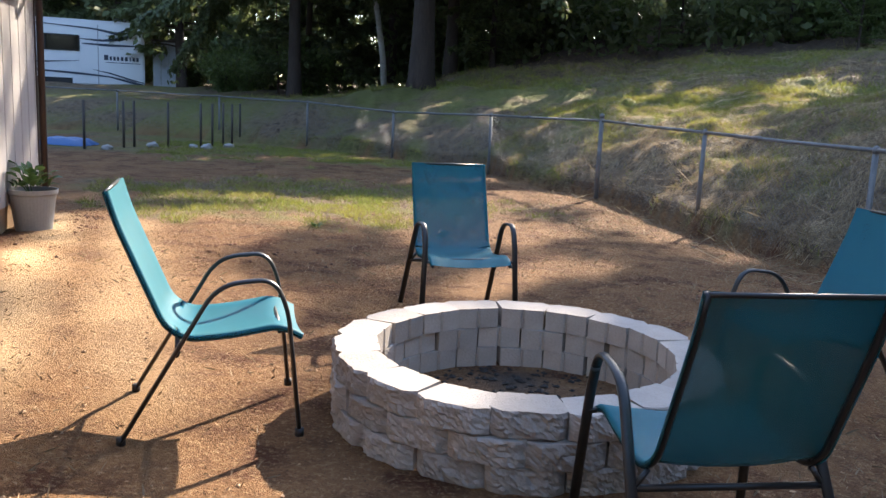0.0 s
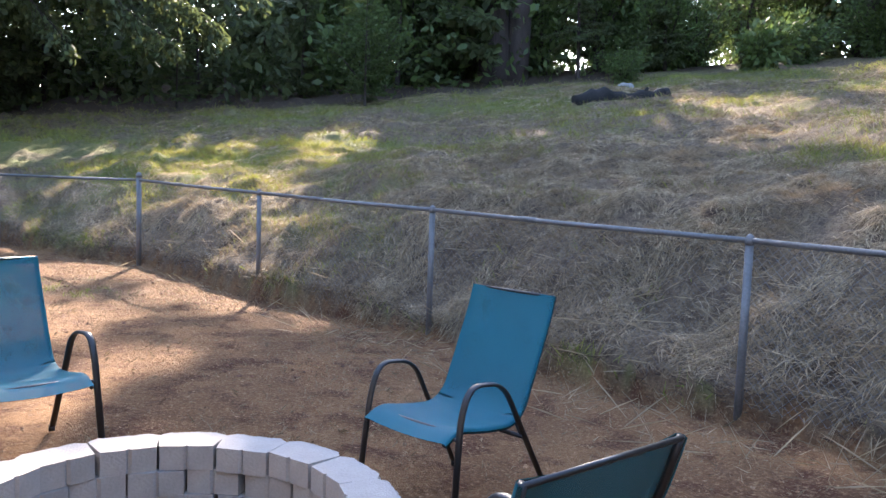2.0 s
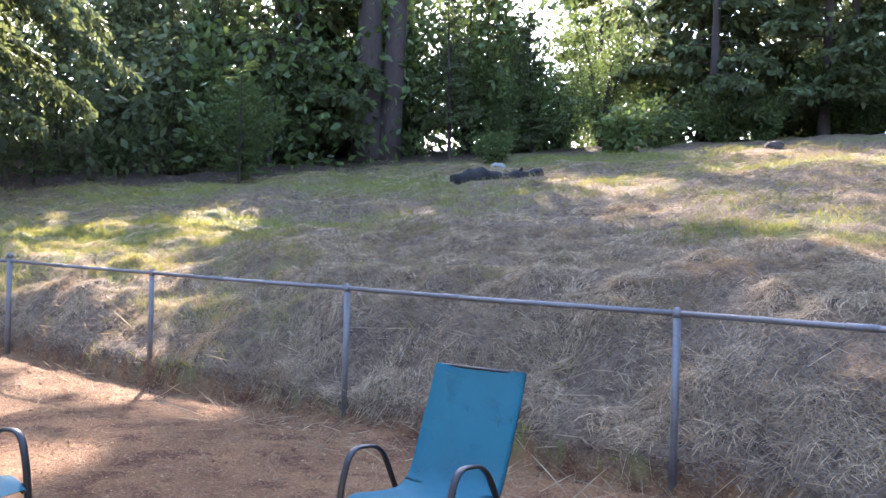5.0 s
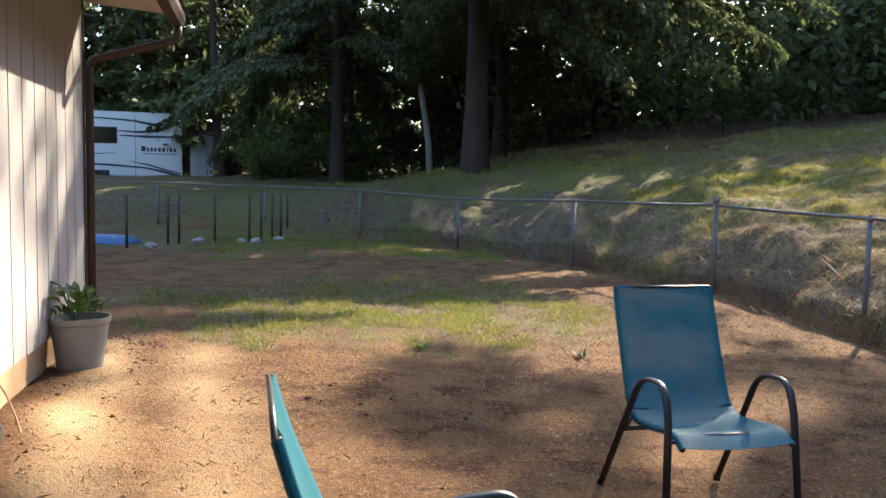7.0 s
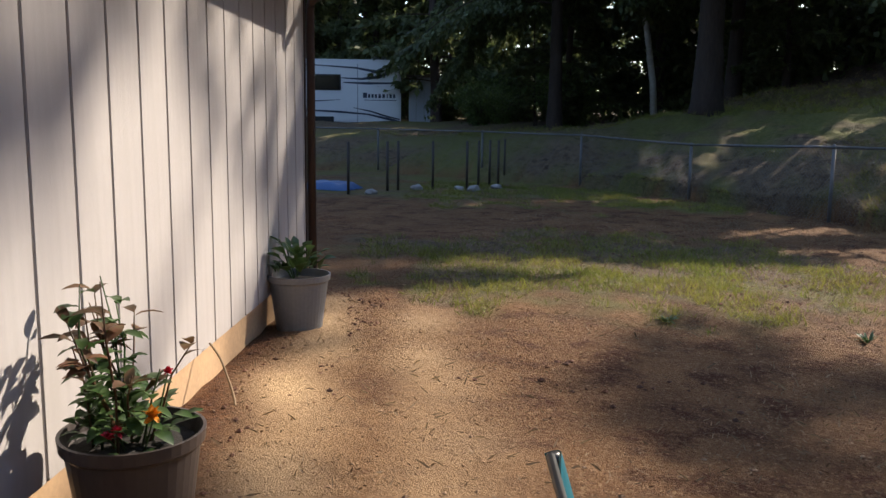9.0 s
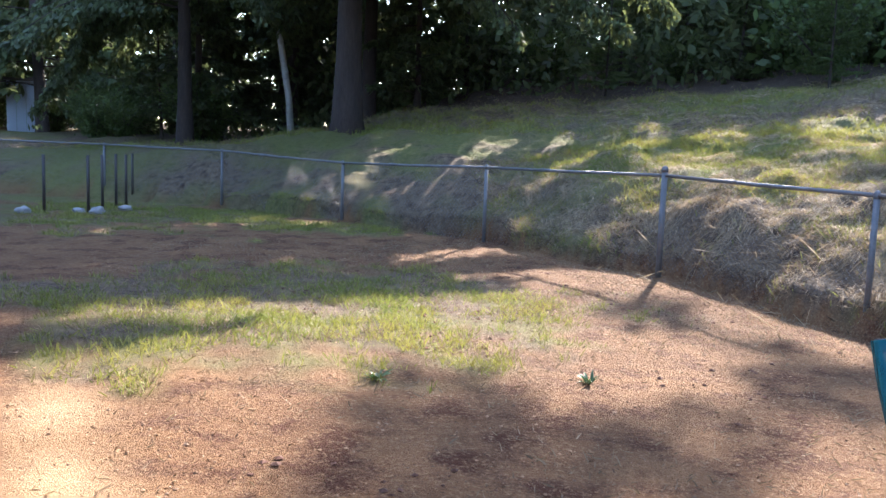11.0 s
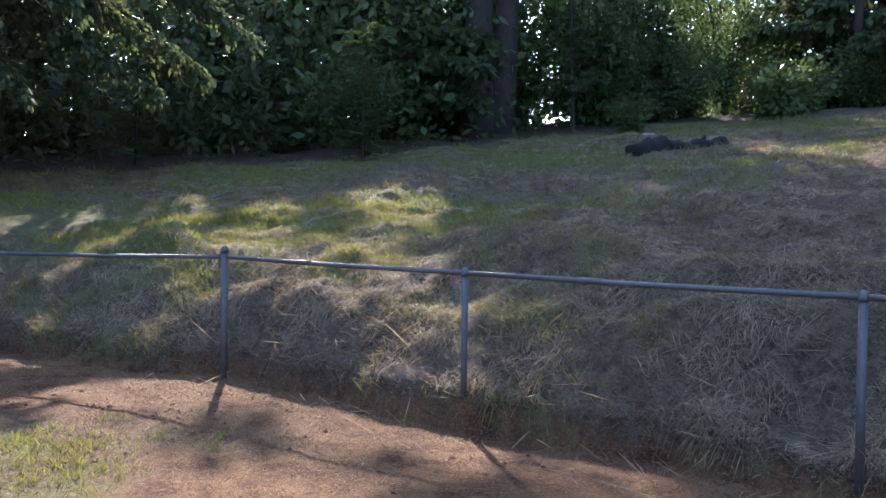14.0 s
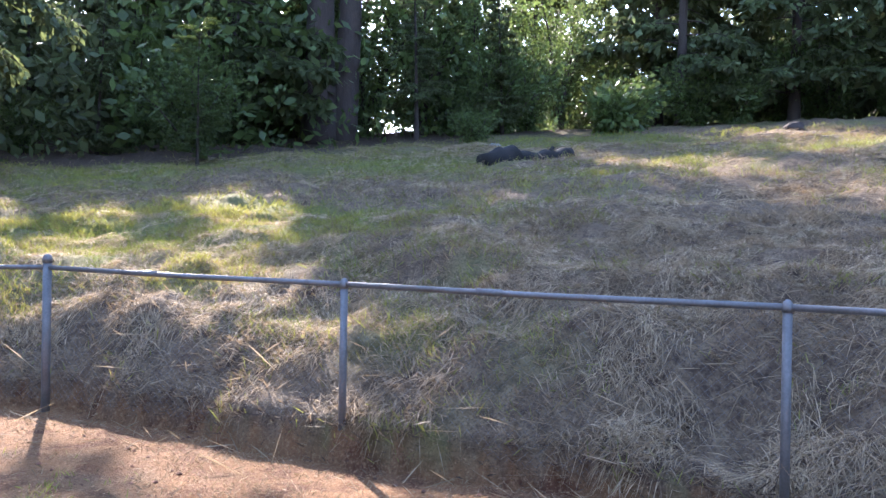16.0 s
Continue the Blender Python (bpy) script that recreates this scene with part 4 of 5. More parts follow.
placed = [False] * 3
for x, y, row in WOOD:
    if before_hill_fir(x, y):
        continue
    k = rnd.choice((0, 0, 1, 0, 2) if row < 2 else (0, 0, 1))
    s = rnd.uniform(0.8, 1.15)
    shape = ((19, 1.2, 4.2, 0.75), (23, 5.0, 4.4, 0.75), (15, 1.6, 4.0, 0.45))
    z = ground_at(x, y)
    while s > 0.2 and shades_spot(x, y, z, *[q * s for q in shape[k][:3]], shape[k][3]):
        s *= 0.86
    if s <= 0.2:
        continue
    m = Matrix.Translation((x, y, ground_at(x, y) - 0.1)) @ pose(0, 0, 0, rnd.uniform(-2, 2), rnd.uniform(-2, 2), rnd.uniform(0, 360))
    ob = kinds[k]
    if placed[k]:
        ob = copy_thing(ob, m)
    placed[k] = True
    ob.matrix_basis = m @ Matrix.Scale(s, 4)

# extra firs added on the sun's line so two chairs stay in shade
copy_thing(kinds[0], Matrix.Translation((17.0, 28.4, ground_at(17.0, 28.4) - 0.1))).scale = (1.12, 1.12, 1.12)
copy_thing(kinds[0], Matrix.Translation((19.4, 31.2, ground_at(19.4, 31.2) - 0.1))).scale = (1.15, 1.15, 1.15)

# undergrowth along the wood's edge
shrubs = [tagged(bush("shrub", 1.5, 2.6, 5600, 0.12, 41), "dark leafy shrub under the trees", "shrub", "undergrowth"),
          tagged(bush("shrub", 1.1, 1.6, 4200, 0.10, 42), "low leafy shrub at the wood's edge", "shrub", "undergrowth")]
placed = [False] * 2
for (ax, ay), (bx, by) in zip(EDGE, EDGE[1:]):
    seg = math.hypot(bx - ax, by - ay)
    for i in range(int(seg / 1.25)):
        u = (i + rnd.random()) / int(seg / 1.25)
        off = rnd.choice((-0.9, 0.3, 1.6, 3.2, 5.5)) + rnd.uniform(-0.6, 0.6)
        nrm = Vector((by - ay, -(bx - ax))).normalized()
        if nrm.dot(Vector((ax, ay))) < 0:
            nrm = -nrm
        x, y = ax + (bx - ax) * u + nrm.x * off, ay + (by - ay) * u + nrm.y * off
        if before_hill_fir(x, y) or (-6 < x < 19 and y > 20 and off < 4.5 and rnd.random() < 0.75):
            continue
        k = 1 if off < 0 else rnd.choice((0, 0, 1))
        m = Matrix.Translation((x, y, ground_at(x, y) - 0.05)) @ pose(0, 0, 0, 0, 0, rnd.uniform(0, 360))
        s = rnd.uniform(0.7, 1.35)
        ob = shrubs[k]
        if placed[k]:
            ob = copy_thing(ob, m)
        placed[k] = True
        ob.matrix_basis = m @ Matrix.Scale(s, 4)


for k, (x, y, size) in enumerate([(19.9, 28.6, 1.5), (21.2, 29.4, 1.7), (18.0, 29.2, 1.5), (20.6, 31.0, 1.9), (16.8, 28.6, 1.4), (22.4, 31.2, 1.8), (18.9, 31.4, 1.8)]):
    m = Matrix.Translation((x, y, ground_at(x, y) - 0.1)) @ pose(0, 0, 0, 0, 0, 61 * k)
    copy_thing(shrubs[0], m).matrix_basis = m @ Matrix.Scale(size, 4)
tall_bush = tagged(bush("leafy_bush", 2.0, 5.2, 9000, 0.13, 45), "tall leafy bush glowing against the light behind the hill", "shrub", "bushes behind the hill")
spots_b = [(21.8, 27.0, 1.0), (23.8, 26.0, 1.15), (25.6, 24.6, 0.95), (22.6, 29.6, 1.3), (26.5, 26.6, 1.2), (28.4, 22.6, 1.0)]
for k, (x, y, size) in enumerate(spots_b):
    m = Matrix.Translation((x, y, ground_at(x, y) - 0.05)) @ pose(0, 0, 0, 0, 0, 47 * k)
    ob = copy_thing(tall_bush, m) if k else tall_bush
    ob.matrix_basis = m @ Matrix.Scale(size, 4)


# ---- far woods that close the view ----
def woods_wall():
    """Far foliage behind the wood's edge, with holes cut for the sun's pools of light."""
    rng = np.random.RandomState(61)
    dark, light = [], []
    for (ax, ay), (bx, by) in zip(EDGE, EDGE[1:]):
        seg = math.hypot(bx - ax, by - ay)
        nrm = Vector((by - ay, -(bx - ax))).normalized()
        if nrm.dot(Vector((ax, ay))) < 0:
            nrm = -nrm
        front = ay > 0 and ax > -30
        m = int(seg * (2700 if front else 250))
        u, off = rng.uniform(0, 1, m), 2 + 36 * rng.uniform(0, 1, m) ** 1.3
        x, y = ax + (bx - ax) * u + nrm.x * off, ay + (by - ay) * u + nrm.y * off
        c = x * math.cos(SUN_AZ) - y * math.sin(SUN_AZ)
        cap = np.full(m, 17.0)
        hh = rng.uniform(0, 1, m) ** 1.15 * cap
        p = np.stack([x, y, height(x, y) + hh], 1)
        keep = np.ones(m, bool)
        # tunnels cut towards the sun shape a lit patch at each spot
        for sx, sy, sz in SPOTS:
            wide = 0.85 if (sz > 0.3 and sy > 12 and sx > 0) or (9 < sy < 13.5 and sx < 1) else 0.58
            rx, ry = p[:, 0] - sx, p[:, 1] - sy
            along = rx * RAY[0] + ry * RAY[1]
            aside = rx * RAY[1] - ry * RAY[0]
            over = p[:, 2] - sz - along * RISE
            keep &= (aside ** 2 + (over * 0.86) ** 2 > wide ** 2) | (along < 0)
        size = 0.34 if front else 0.9
        # across the sun's bearing the leaf colour stands in for backlit glow
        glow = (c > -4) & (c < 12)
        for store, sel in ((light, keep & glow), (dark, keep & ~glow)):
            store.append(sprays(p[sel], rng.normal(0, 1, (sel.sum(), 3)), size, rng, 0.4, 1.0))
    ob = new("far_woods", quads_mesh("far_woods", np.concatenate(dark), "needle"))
    tagged(ob, "dark dense foliage of the hill woods and the added unseen ring", "woods", kind="stuff")
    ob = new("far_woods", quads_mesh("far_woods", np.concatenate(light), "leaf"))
    tagged(ob, "leafy woods behind the hilltop, leaf colour picked for a backlit glow", "woods", kind="stuff")


woods_wall()


# ---- slender pale tree between the firs ----
pale = tagged(new("slender_tree"), "slender pale-barked leaning tree in the shade", "tree")
px, py = -1.4, 33.0
pts = [(0.0, 0.0, -0.3), (-0.1, 0, 1.2), (-0.35, 0, 2.8), (-0.75, 0, 5.0), (-0.9, 0.1, 7.5), (-0.8, 0.1, 10.0)]
tube("trunk", pts, [0.13, 0.12, 0.11, 0.095, 0.07, 0.03], "pale_bark", pale, sides=10)
rng = np.random.RandomState(71)
cc = np.array([-0.85, 0, 7.6]) + rng.normal(0, 1, (1500, 3)) * np.array([1.1, 1.1, 1.9])
ob = new("crown", quads_mesh("crown", sprays(cc, rng.normal(0, 1, cc.shape), 0.22, rng, 0.4, 1.0), "leaf"))
ob.parent = pale
pale.location = (px, py, ground_at(px, py))


# ---- camper trailer and shed beyond the fence ----
RV_AT, RV_WAY = Vector((-13.3, 41.8, 1.42)), Vector((-0.945, -0.327, 0)).normalized()
camper = tagged(new("camper_trailer"), "white camper trailer with dark swoosh stripes parked in shade", "trailer")
# local axes: x along the side to its far end; the side lies at y = 0, the body behind it
camper.matrix_basis = Matrix.Translation(RV_AT) @ Matrix.Rotation(math.atan2(RV_WAY.y, RV_WAY.x), 4, "Z")


def rv_box(name, x0, x1, y0, y1, z0, z1, mat, label="", bevel=0.0, parent=None):
    ob = part(name, box(x1 - x0, y1 - y0, z1 - z0, ((x0 + x1) / 2, (y0 + y1) / 2, (z0 + z1) / 2), bevel), mat, parent or camper, label)
    return ob


rv_box("body", 0.0, 9.5, -2.45, 0.0, 0.0, 2.95, "white", "white ribbed trailer body", 0.09)
rv_box("roof_cap", 0.05, 9.4, -2.4, -0.05, 2.93, 3.02, "white", bevel=0.03)
rv_box("air_conditioner", 0.7, 1.5, -1.6, -0.8, 3.0, 3.22, "grey", bevel=0.05)
rv_box("skirt", 0.3, 9.2, -2.3, -0.12, -0.35, 0.0, "black")
w = rv_box("window", 2.86, 4.38, 0.0, 0.03, 1.55, 2.30, "black", "dark tinted window", 0.02)
rv_box("pane", 2.92, 4.32, 0.03, 0.036, 1.60, 2.25, "glass", parent=w)
rv_box("side_seam", 2.05, 2.09, 0.0, 0.012, 0.05, 2.8, "grey")
rv_box("wheel_arch", 3.2, 5.6, 0.0, 0.02, 0.0, 0.32, "black", bevel=0.01)
for k, (bx, bw) in enumerate(((1.72, 0.24), (1.52, 0.13), (1.36, 0.13), (1.20, 0.13), (1.02, 0.15), (0.83, 0.16), (0.66, 0.07), (0.50, 0.13), (0.33, 0.13))):
    rv_box("lettering_bar", bx - bw * 0.4, bx + bw * 0.4, 0.0, 0.008, 1.22, 1.46 if k == 0 else 1.40, "navy")
rv_box("lettering_line", 0.2, 1.75, 0.0, 0.008, 1.10, 1.13, "navy")


def stripe(points, widths, label=""):
    v, f = [], []
    for (x, z), wd in zip(points, widths):
        v += [(x, 0.006, z - wd / 2), (x, 0.006, z + wd / 2), (x, 0.012, z - wd / 2), (x, 0.012, z + wd / 2)]
    for i in range(len(points) - 1):
        a, b = 4 * i, 4 * i + 4
        f += [(a + 2, a + 3, b + 3, b + 2), (a, b, b + 1, a + 1), (a + 1, b + 1, b + 3, a + 3), (a, a + 2, b + 2, b)]
    raw("stripe", v, f, "navy", camper, label)


stripe([(6.5, 2.82), (4.0, 2.72), (2.2, 2.62), (1.2, 2.45), (0.7, 2.72), (0.2, 2.80)], [0.03, 0.05, 0.08, 0.14, 0.05, 0.02])
stripe([(3.0, 2.15), (1.9, 2.10), (1.0, 2.22), (0.4, 2.5), (0.1, 2.62)], [0.03, 0.10, 0.16, 0.10, 0.03])
stripe([(6.0, 1.95), (5.2, 1.93), (4.6, 1.95)], [0.02, 0.06, 0.02])
stripe([(2.75, 1.93), (1.6, 1.9), (0.1, 1.93)], [0.05, 0.12, 0.06])
stripe([(6.0, 1.02), (4.4, 1.02), (2.9, 1.12)], [0.03, 0.06, 0.02])
stripe([(6.2, 0.62), (4.6, 0.62), (3.0, 0.55), (1.6, 0.45), (0.7, 0.25), (0.1, 0.12)], [0.04, 0.07, 0.10, 0.07, 0.12, 0.10])
stripe([(2.3, 0.75), (1.5, 0.6), (0.7, 0.36), (0.05, 0.22)], [0.02, 0.07, 0.08, 0.05])
shed = tagged(new("shed"), "narrow grey panelled shed beside the camper", "shed")
for k in range(4):
    part("wall_panel", box(0.36, 0.05, 2.3, (0.2 + 0.37 * k, 0, 1.15), 0.008), "grey", shed)
part("side_wall", box(0.05, 1.6, 2.3, (1.54, 0.83, 1.15)), "grey", shed)
part("roof", box(1.75, 1.9, 0.1, (0.78, 0.8, 2.36), 0.01), "dark_steel", shed)
shed.matrix_basis = pose(-13.05, 42.2, 1.35, 0, 0, 15)


# ---- wire pen with dark stakes, tarpaulin and stones behind the yard ----
pen = tagged(new("garden_pen"), "dark metal stakes and rails of an open garden pen", "pen")
STAKES = [(-6.97, 17.9), (-6.55, 19.05), (-6.40, 19.3), (-5.76, 19.7), (-5.07, 19.9), (-4.97, 20.6), (-4.78, 20.9), (-4.72, 21.6), (-4.9, 23.4)]
for x, y in STAKES:
    z = ground_at(x, y)
    tube("stake", [(x, y, z - 0.1), (x, y, z + 1.02)], 0.028, "dark_steel", pen, sides=6)


def lump(name, x, y, r, mat, seed, label, category, flat=0.6, dz=0.0, group=""):
    bm = bmesh.new()
    bmesh.ops.create_icosphere(bm, subdivisions=3, radius=r)
    rr = random.Random(seed)
    off = Vector((rr.uniform(0, 50), rr.uniform(0, 50), 0))
    for v in bm.verts:
        v.co *= 1 + 0.35 * noise.noise(v.co / r * 1.3 + off) + 0.10 * noise.noise(v.co / r * 5 + off)
        v.co.z *= flat
    ob = part(name, bm, mat, None, smooth=True)
    ob.location = (x, y, ground_at(x, y) + r * flat * 0.45 + dz)
    ob.rotation_euler = (0, 0, rr.uniform(0, 6))
    return tagged(ob, label, category, group)


for k, (x, y, r) in enumerate(((-4.85, 19.6, 0.14), (-5.2, 19.75, 0.11), (-6.05, 19.5, 0.13), (-6.6, 18.2, 0.12), (-4.5, 20.3, 0.12))):
    lump("stone", x, y, r, "rock", k, "small grey stone at the pen's foot", "stone", 0.6, 0, "stones at the pen")
v, f = [], []
rr = random.Random(3)
for j in range(9):
    for i in range(9):
        x, y = -8.35 + 0.14 * i, 18.6 + 0.10 * j
        edge = min(i, j, 8 - i, 8 - j)
        v.append((x + rr.uniform(-0.03, 0.03), y, ground_at(x, y) + 0.015 + (0.10 + rr.uniform(0, 0.07) if edge else 0)))
for j in range(8):
    for i in range(8):
        q = j * 9 + i
        f.append((q, q + 1, q + 10, q + 9))
tagged(raw("tarpaulin", v, f, "blue", smooth=True), "crumpled blue tarpaulin lying on the soil", "tarpaulin")


# ---- charred log and mounds on the hill ----
logt = tagged(new("fallen_log"), "short charred black log lying on mown grass", "log")
lx, ly, mx, my = 13.95, 16.35, 16.25, 15.55
rng = np.random.RandomState(81)
ss = np.linspace(0, 1, 14)
pts = [(lx + (mx - lx) * s, ly + (my - ly) * s, ground_at(lx + (mx - lx) * s, ly + (my - ly) * s) + 0.03 + 0.04 * math.sin(7 * s)) for s in ss]
rad = [0.25 * (1 + rng.uniform(-0.2, 0.2)) * (1 - 0.25 * s) for s in ss]
bark = tube("trunk", pts, rad, "log", logt, sides=14)
for vv in bark.data.vertices:
    vv.co += Vector(vv.co - Vector(pts[min(13, vv.index // 14)])) * 0.3 * noise.noise(vv.co * 4)
tube("stub", [pts[9], (pts[9][0] + 0.1, pts[9][1] - 0.15, pts[9][2] + 0.3)], [0.07, 0.04], "log", logt, sides=8)
lump("stone", 18.3, 19.0, 0.3, "rock", 9, "pale stone at the wood's edge", "stone", 0.7)
lump("clod", 22.6, 12.3, 0.28, "bark", 10, "brown clod of earth in the grass", "mound", 0.6)
sunny = put(tagged(bush("fern_bush", 1.0, 1.5, 1500, 0.22, 51), "bright green bush catching the sun by the wood", "shrub"), 22.6, 17.6)


# ---- potted plants by the house ----
def pot(r, h, mat, label):
    p = tagged(new("plant_pot"), label, "plant pot")
    part("pot", lathe([(r * 0.72, 0.0), (r * 0.93, h * 0.86), (r * 0.95, h * 0.88), (r * 1.0, h * 0.9), (r * 1.02, h), (r * 0.97, h), (r * 0.93, h * 0.9), (r * 0.90, h * 0.86)], 40), mat, p, smooth=False)
    part("soil", lathe([(r * 0.5, h * 0.80), (r * 0.915, h * 0.865), (r * 0.6, h * 0.90), (0.01, h * 0.92)], 24), "soil", p)
    return p


def leaf_faces(base, way, length, width, rng):
    """One pointed leaf of six faces, folded and bent."""
    way = way.normalized()
    side = way.cross(Vector((rng.uniform(-0.3, 0.3), rng.uniform(-0.3, 0.3), 1))).normalized()
    up = side.cross(way).normalized()
    v = []
    for t, wd, b in ((0, 0.04, 0), (0.3, 0.85, 0.05), (0.6, 0.9, 0.02), (0.85, 0.5, -0.07), (1.0, 0.03, -0.14)):
        c = base + way * length * t + up * b * length
        v += [c - side * width * wd / 2 + up * width * 0.15 * wd, c, c + side * width * wd / 2 + up * width * 0.15 * wd]
    f = []
    for i in range(4):
        for k in range(2):
            q = 3 * i + k
            f.append((q, q + 1, q + 4, q + 3))
    return v, f


def leaves(name, specs, mat, parent, label=""):
    v, f = [], []
    rng = random.Random(len(specs))
    for base, way, ln, wd in specs:
        lv, lf = leaf_faces(Vector(base), Vector(way), ln, wd, rng)
        o = len(v)
        v += lv
        f += [tuple(o + q for q in g) for g in lf]
    return tagged(raw(name, v, f, mat, parent, label, True), kind="stuff")


pot_a = pot(0.215, 0.40, "pot_grey", "grey plastic pot with a broad-leaved plant by the wall")
pot_a.location = (-3.53, 7.83, ground_at(-3.53, 7.83) - 0.02)
pot_b = pot(0.225, 0.41, "pot_brown", "dark brown plastic pot with leggy flowering plants by the wall")
pot_b.location = (-2.76, 4.80, ground_at(-2.76, 4.80) - 0.01)
rr = random.Random(91)
spec = []
for k in range(60):
    a, e = rr.uniform(0, 6.28), rr.uniform(0.1, 1.3)
    way = (math.cos(a) * math.cos(e), math.sin(a) * math.cos(e), math.sin(e))
    r = rr.uniform(0.03, 0.17)
    spec.append(((math.cos(a) * r, math.sin(a) * r, 0.40 + rr.uniform(0.0, 0.17)), way, rr.uniform(0.06, 0.10), rr.uniform(0.05, 0.075)))
plant = tagged(new("pot_plant"), "bushy dark green plant with broad leaves in a grey pot", "plant")
plant.location = pot_a.location
leaves("foliage", spec, "pot_leaf", plant)
for k in range(5):
    a = 2.2 + 0.5 * k
    top = (0.12 * math.cos(a), 0.12 * math.sin(a), 0.50 + 0.05 * (k % 3))
    tube("stem", [(0.03 * math.cos(a), 0.03 * math.sin(a), 0.34), top], 0.005, "pot_leaf", plant, sides=5)
    leaves("large_leaf", [(top, (math.cos(a), math.sin(a), 0.5), 0.13, 0.10)], "pot_leaf", plant)
plant = tagged(new("flowering_plant"), "leggy plant with reddish leaves, an orange and red blooms", "plant")
plant.location = pot_b.location
spec_r, spec_g = [], []
for k in range(18):
    a = rr.uniform(0, 6.28)
    r0, r1 = rr.uniform(0.02, 0.12), rr.uniform(0.12, 0.27)
    tall = rr.uniform(0.25, 0.58)
    pts = [Vector((math.cos(a) * r0, math.sin(a) * r0, 0.34))]
    for s in (0.33, 0.66, 1.0):
        pts.append(Vector((math.cos(a) * (r0 + (r1 - r0) * s) + rr.uniform(-0.02, 0.02), math.sin(a) * (r0 + (r1 - r0) * s) + rr.uniform(-0.02, 0.02), 0.37 + tall * s)))
    tube("stem", pts, [0.005, 0.004, 0.0035, 0.002], "red_leaf" if k % 3 else "pot_leaf", plant, sides=5)
    for j in range(9):
        s = rr.uniform(0.15, 1.0) * 2.99
        i = int(s)
        base = pts[i].lerp(pts[i + 1], s - i)
        b = rr.uniform(0, 6.28)
        (spec_r if s > 1.9 and k % 3 else spec_g).append((base, (math.cos(b), math.sin(b), rr.uniform(-0.3, 0.7)), rr.uniform(0.06, 0.105), rr.uniform(0.036, 0.058)))
for k in range(90):
    a, r = rr.uniform(0, 6.28), rr.uniform(0.02, 0.17)
    spec_g.append(((math.cos(a) * r, math.sin(a) * r, 0.37 + rr.uniform(0, 0.12)), (math.cos(a + rr.uniform(-1, 1)), math.sin(a), rr.uniform(0.0, 1.0)), rr.uniform(0.05, 0.08), rr.uniform(0.03, 0.045)))
leaves("leaves", spec_g, "pot_leaf", plant, "small dark green leaves")
leaves("reddish_leaves", spec_r, "red_leaf", plant, "reddish-brown young leaves")
for fx, fy, fz, fr, mat in ((0.15, -0.11, 0.50, 0.030, "orange"), (0.05, -0.15, 0.455, 0.020, "red"), (0.02, -0.16, 0.44, 0.016, "red"), (0.12, 0.02, 0.60, 0.018, "red")):
    petals = []
    for q in range(26):
        a, e = rr.uniform(0, 6.28), rr.uniform(-0.4, 1.5)
        petals.append(((fx, fy, fz), (math.cos(a) * math.cos(e), math.sin(a) * math.cos(e), math.sin(e) * 1.5), fr * rr.uniform(0.8, 1.5), fr * 0.8))
    leaves("flower", petals, mat, plant, "orange bloom" if mat == "orange" else "red bloom")
    tube("flower_stalk", [(fx * 0.5, fy * 0.5, 0.36), (fx, fy, fz)], 0.003, "pot_leaf", plant, sides=5)
cable = [wall_place(2.25, 0.03, 0.34), wall_place(2.2, 0.10, 0.28), wall_place(2.05, 0.22, 0.10), wall_place(1.75, 0.30, 0.045), wall_place(1.4, 0.2, 0.05)]
tagged(tube("cable", rounded(cable, 0.1), 0.006, "straw", sides=6), "thin pale cable hanging from the wall to the soil", "cable")


# ---- grass, straw and litter ----
def blades(name, x, y, tall, lie, width, mat, seed, label, category):
    """Loose grass blades rooted at x, y; lie: 0 upright to 1 flat."""
    rng = np.random.RandomState(seed)
    k = len(x)
    z = height(x, y)
    root = np.stack([x, y, z - 0.01], 1)
    a = rng.uniform(0, 2 * np.pi, k)
    lean = np.clip(rng.normal(lie, 0.22, k), 0.02, 0.97) * (np.pi / 2)
    d = np.stack([np.cos(a) * np.sin(lean), np.sin(a) * np.sin(lean), np.cos(lean)], 1)
    ln = (tall * rng.uniform(0.5, 1.5, k))[:, None]
    side = unit(np.cross(d, rng.normal(0, 1, (k, 3)))) * (width * rng.uniform(0.6, 1.4, k))[:, None]
    mid = root + d * ln * 0.55 + np.array([0, 0, 0.004])
    bend = np.stack([np.cos(a), np.sin(a), -0.3 * np.ones(k)], 1) * ln * 0.03
    q = np.stack([root - side * 0.5, root + side * 0.5, mid + side * 0.5, mid + d * ln * 0.45 + bend], 1)
    ob = new(name, quads_mesh(name, q, mat))
    return tagged(ob, label, category, kind="stuff")


rng = np.random.RandomState(101)


def scatter(x0, x1, y0, y1, n, keep):
    x, y = rng.uniform(x0, x1, n), rng.uniform(y0, y1, n)
    k = rng.uniform(0, 1, n) < keep(x, y)
    return x[k], y[k]


def clump(x, y):
    return np.clip(0.55 + 0.7 * wave(x, y, 5.0, 31) + 0.45 * wave(x, y, 13.0, 32), 0.06, 1)


def bank(lo, hi):
    return lambda x, y: ((fence_distance(x, y) + 0.16 * wave(x, y, 2.2, 3) + 0.10 * wave(x, y, 6.0, 4) > lo) & (fence_distance(x, y) < hi)) * clump(x, y)


X, Y = scatter(1.5, 10.5, 2.0, 19.0, 460000, bank(-0.03, 5.0))
g = rng.uniform(0, 1, len(X)) < green_share(X, Y) ** 1.5 * 0.75
blades("dry_grass", X[~g], Y[~g], 0.10, 0.76, 0.0055, "straw", 1, "mown dry straw-coloured grass on the bank", "grass")
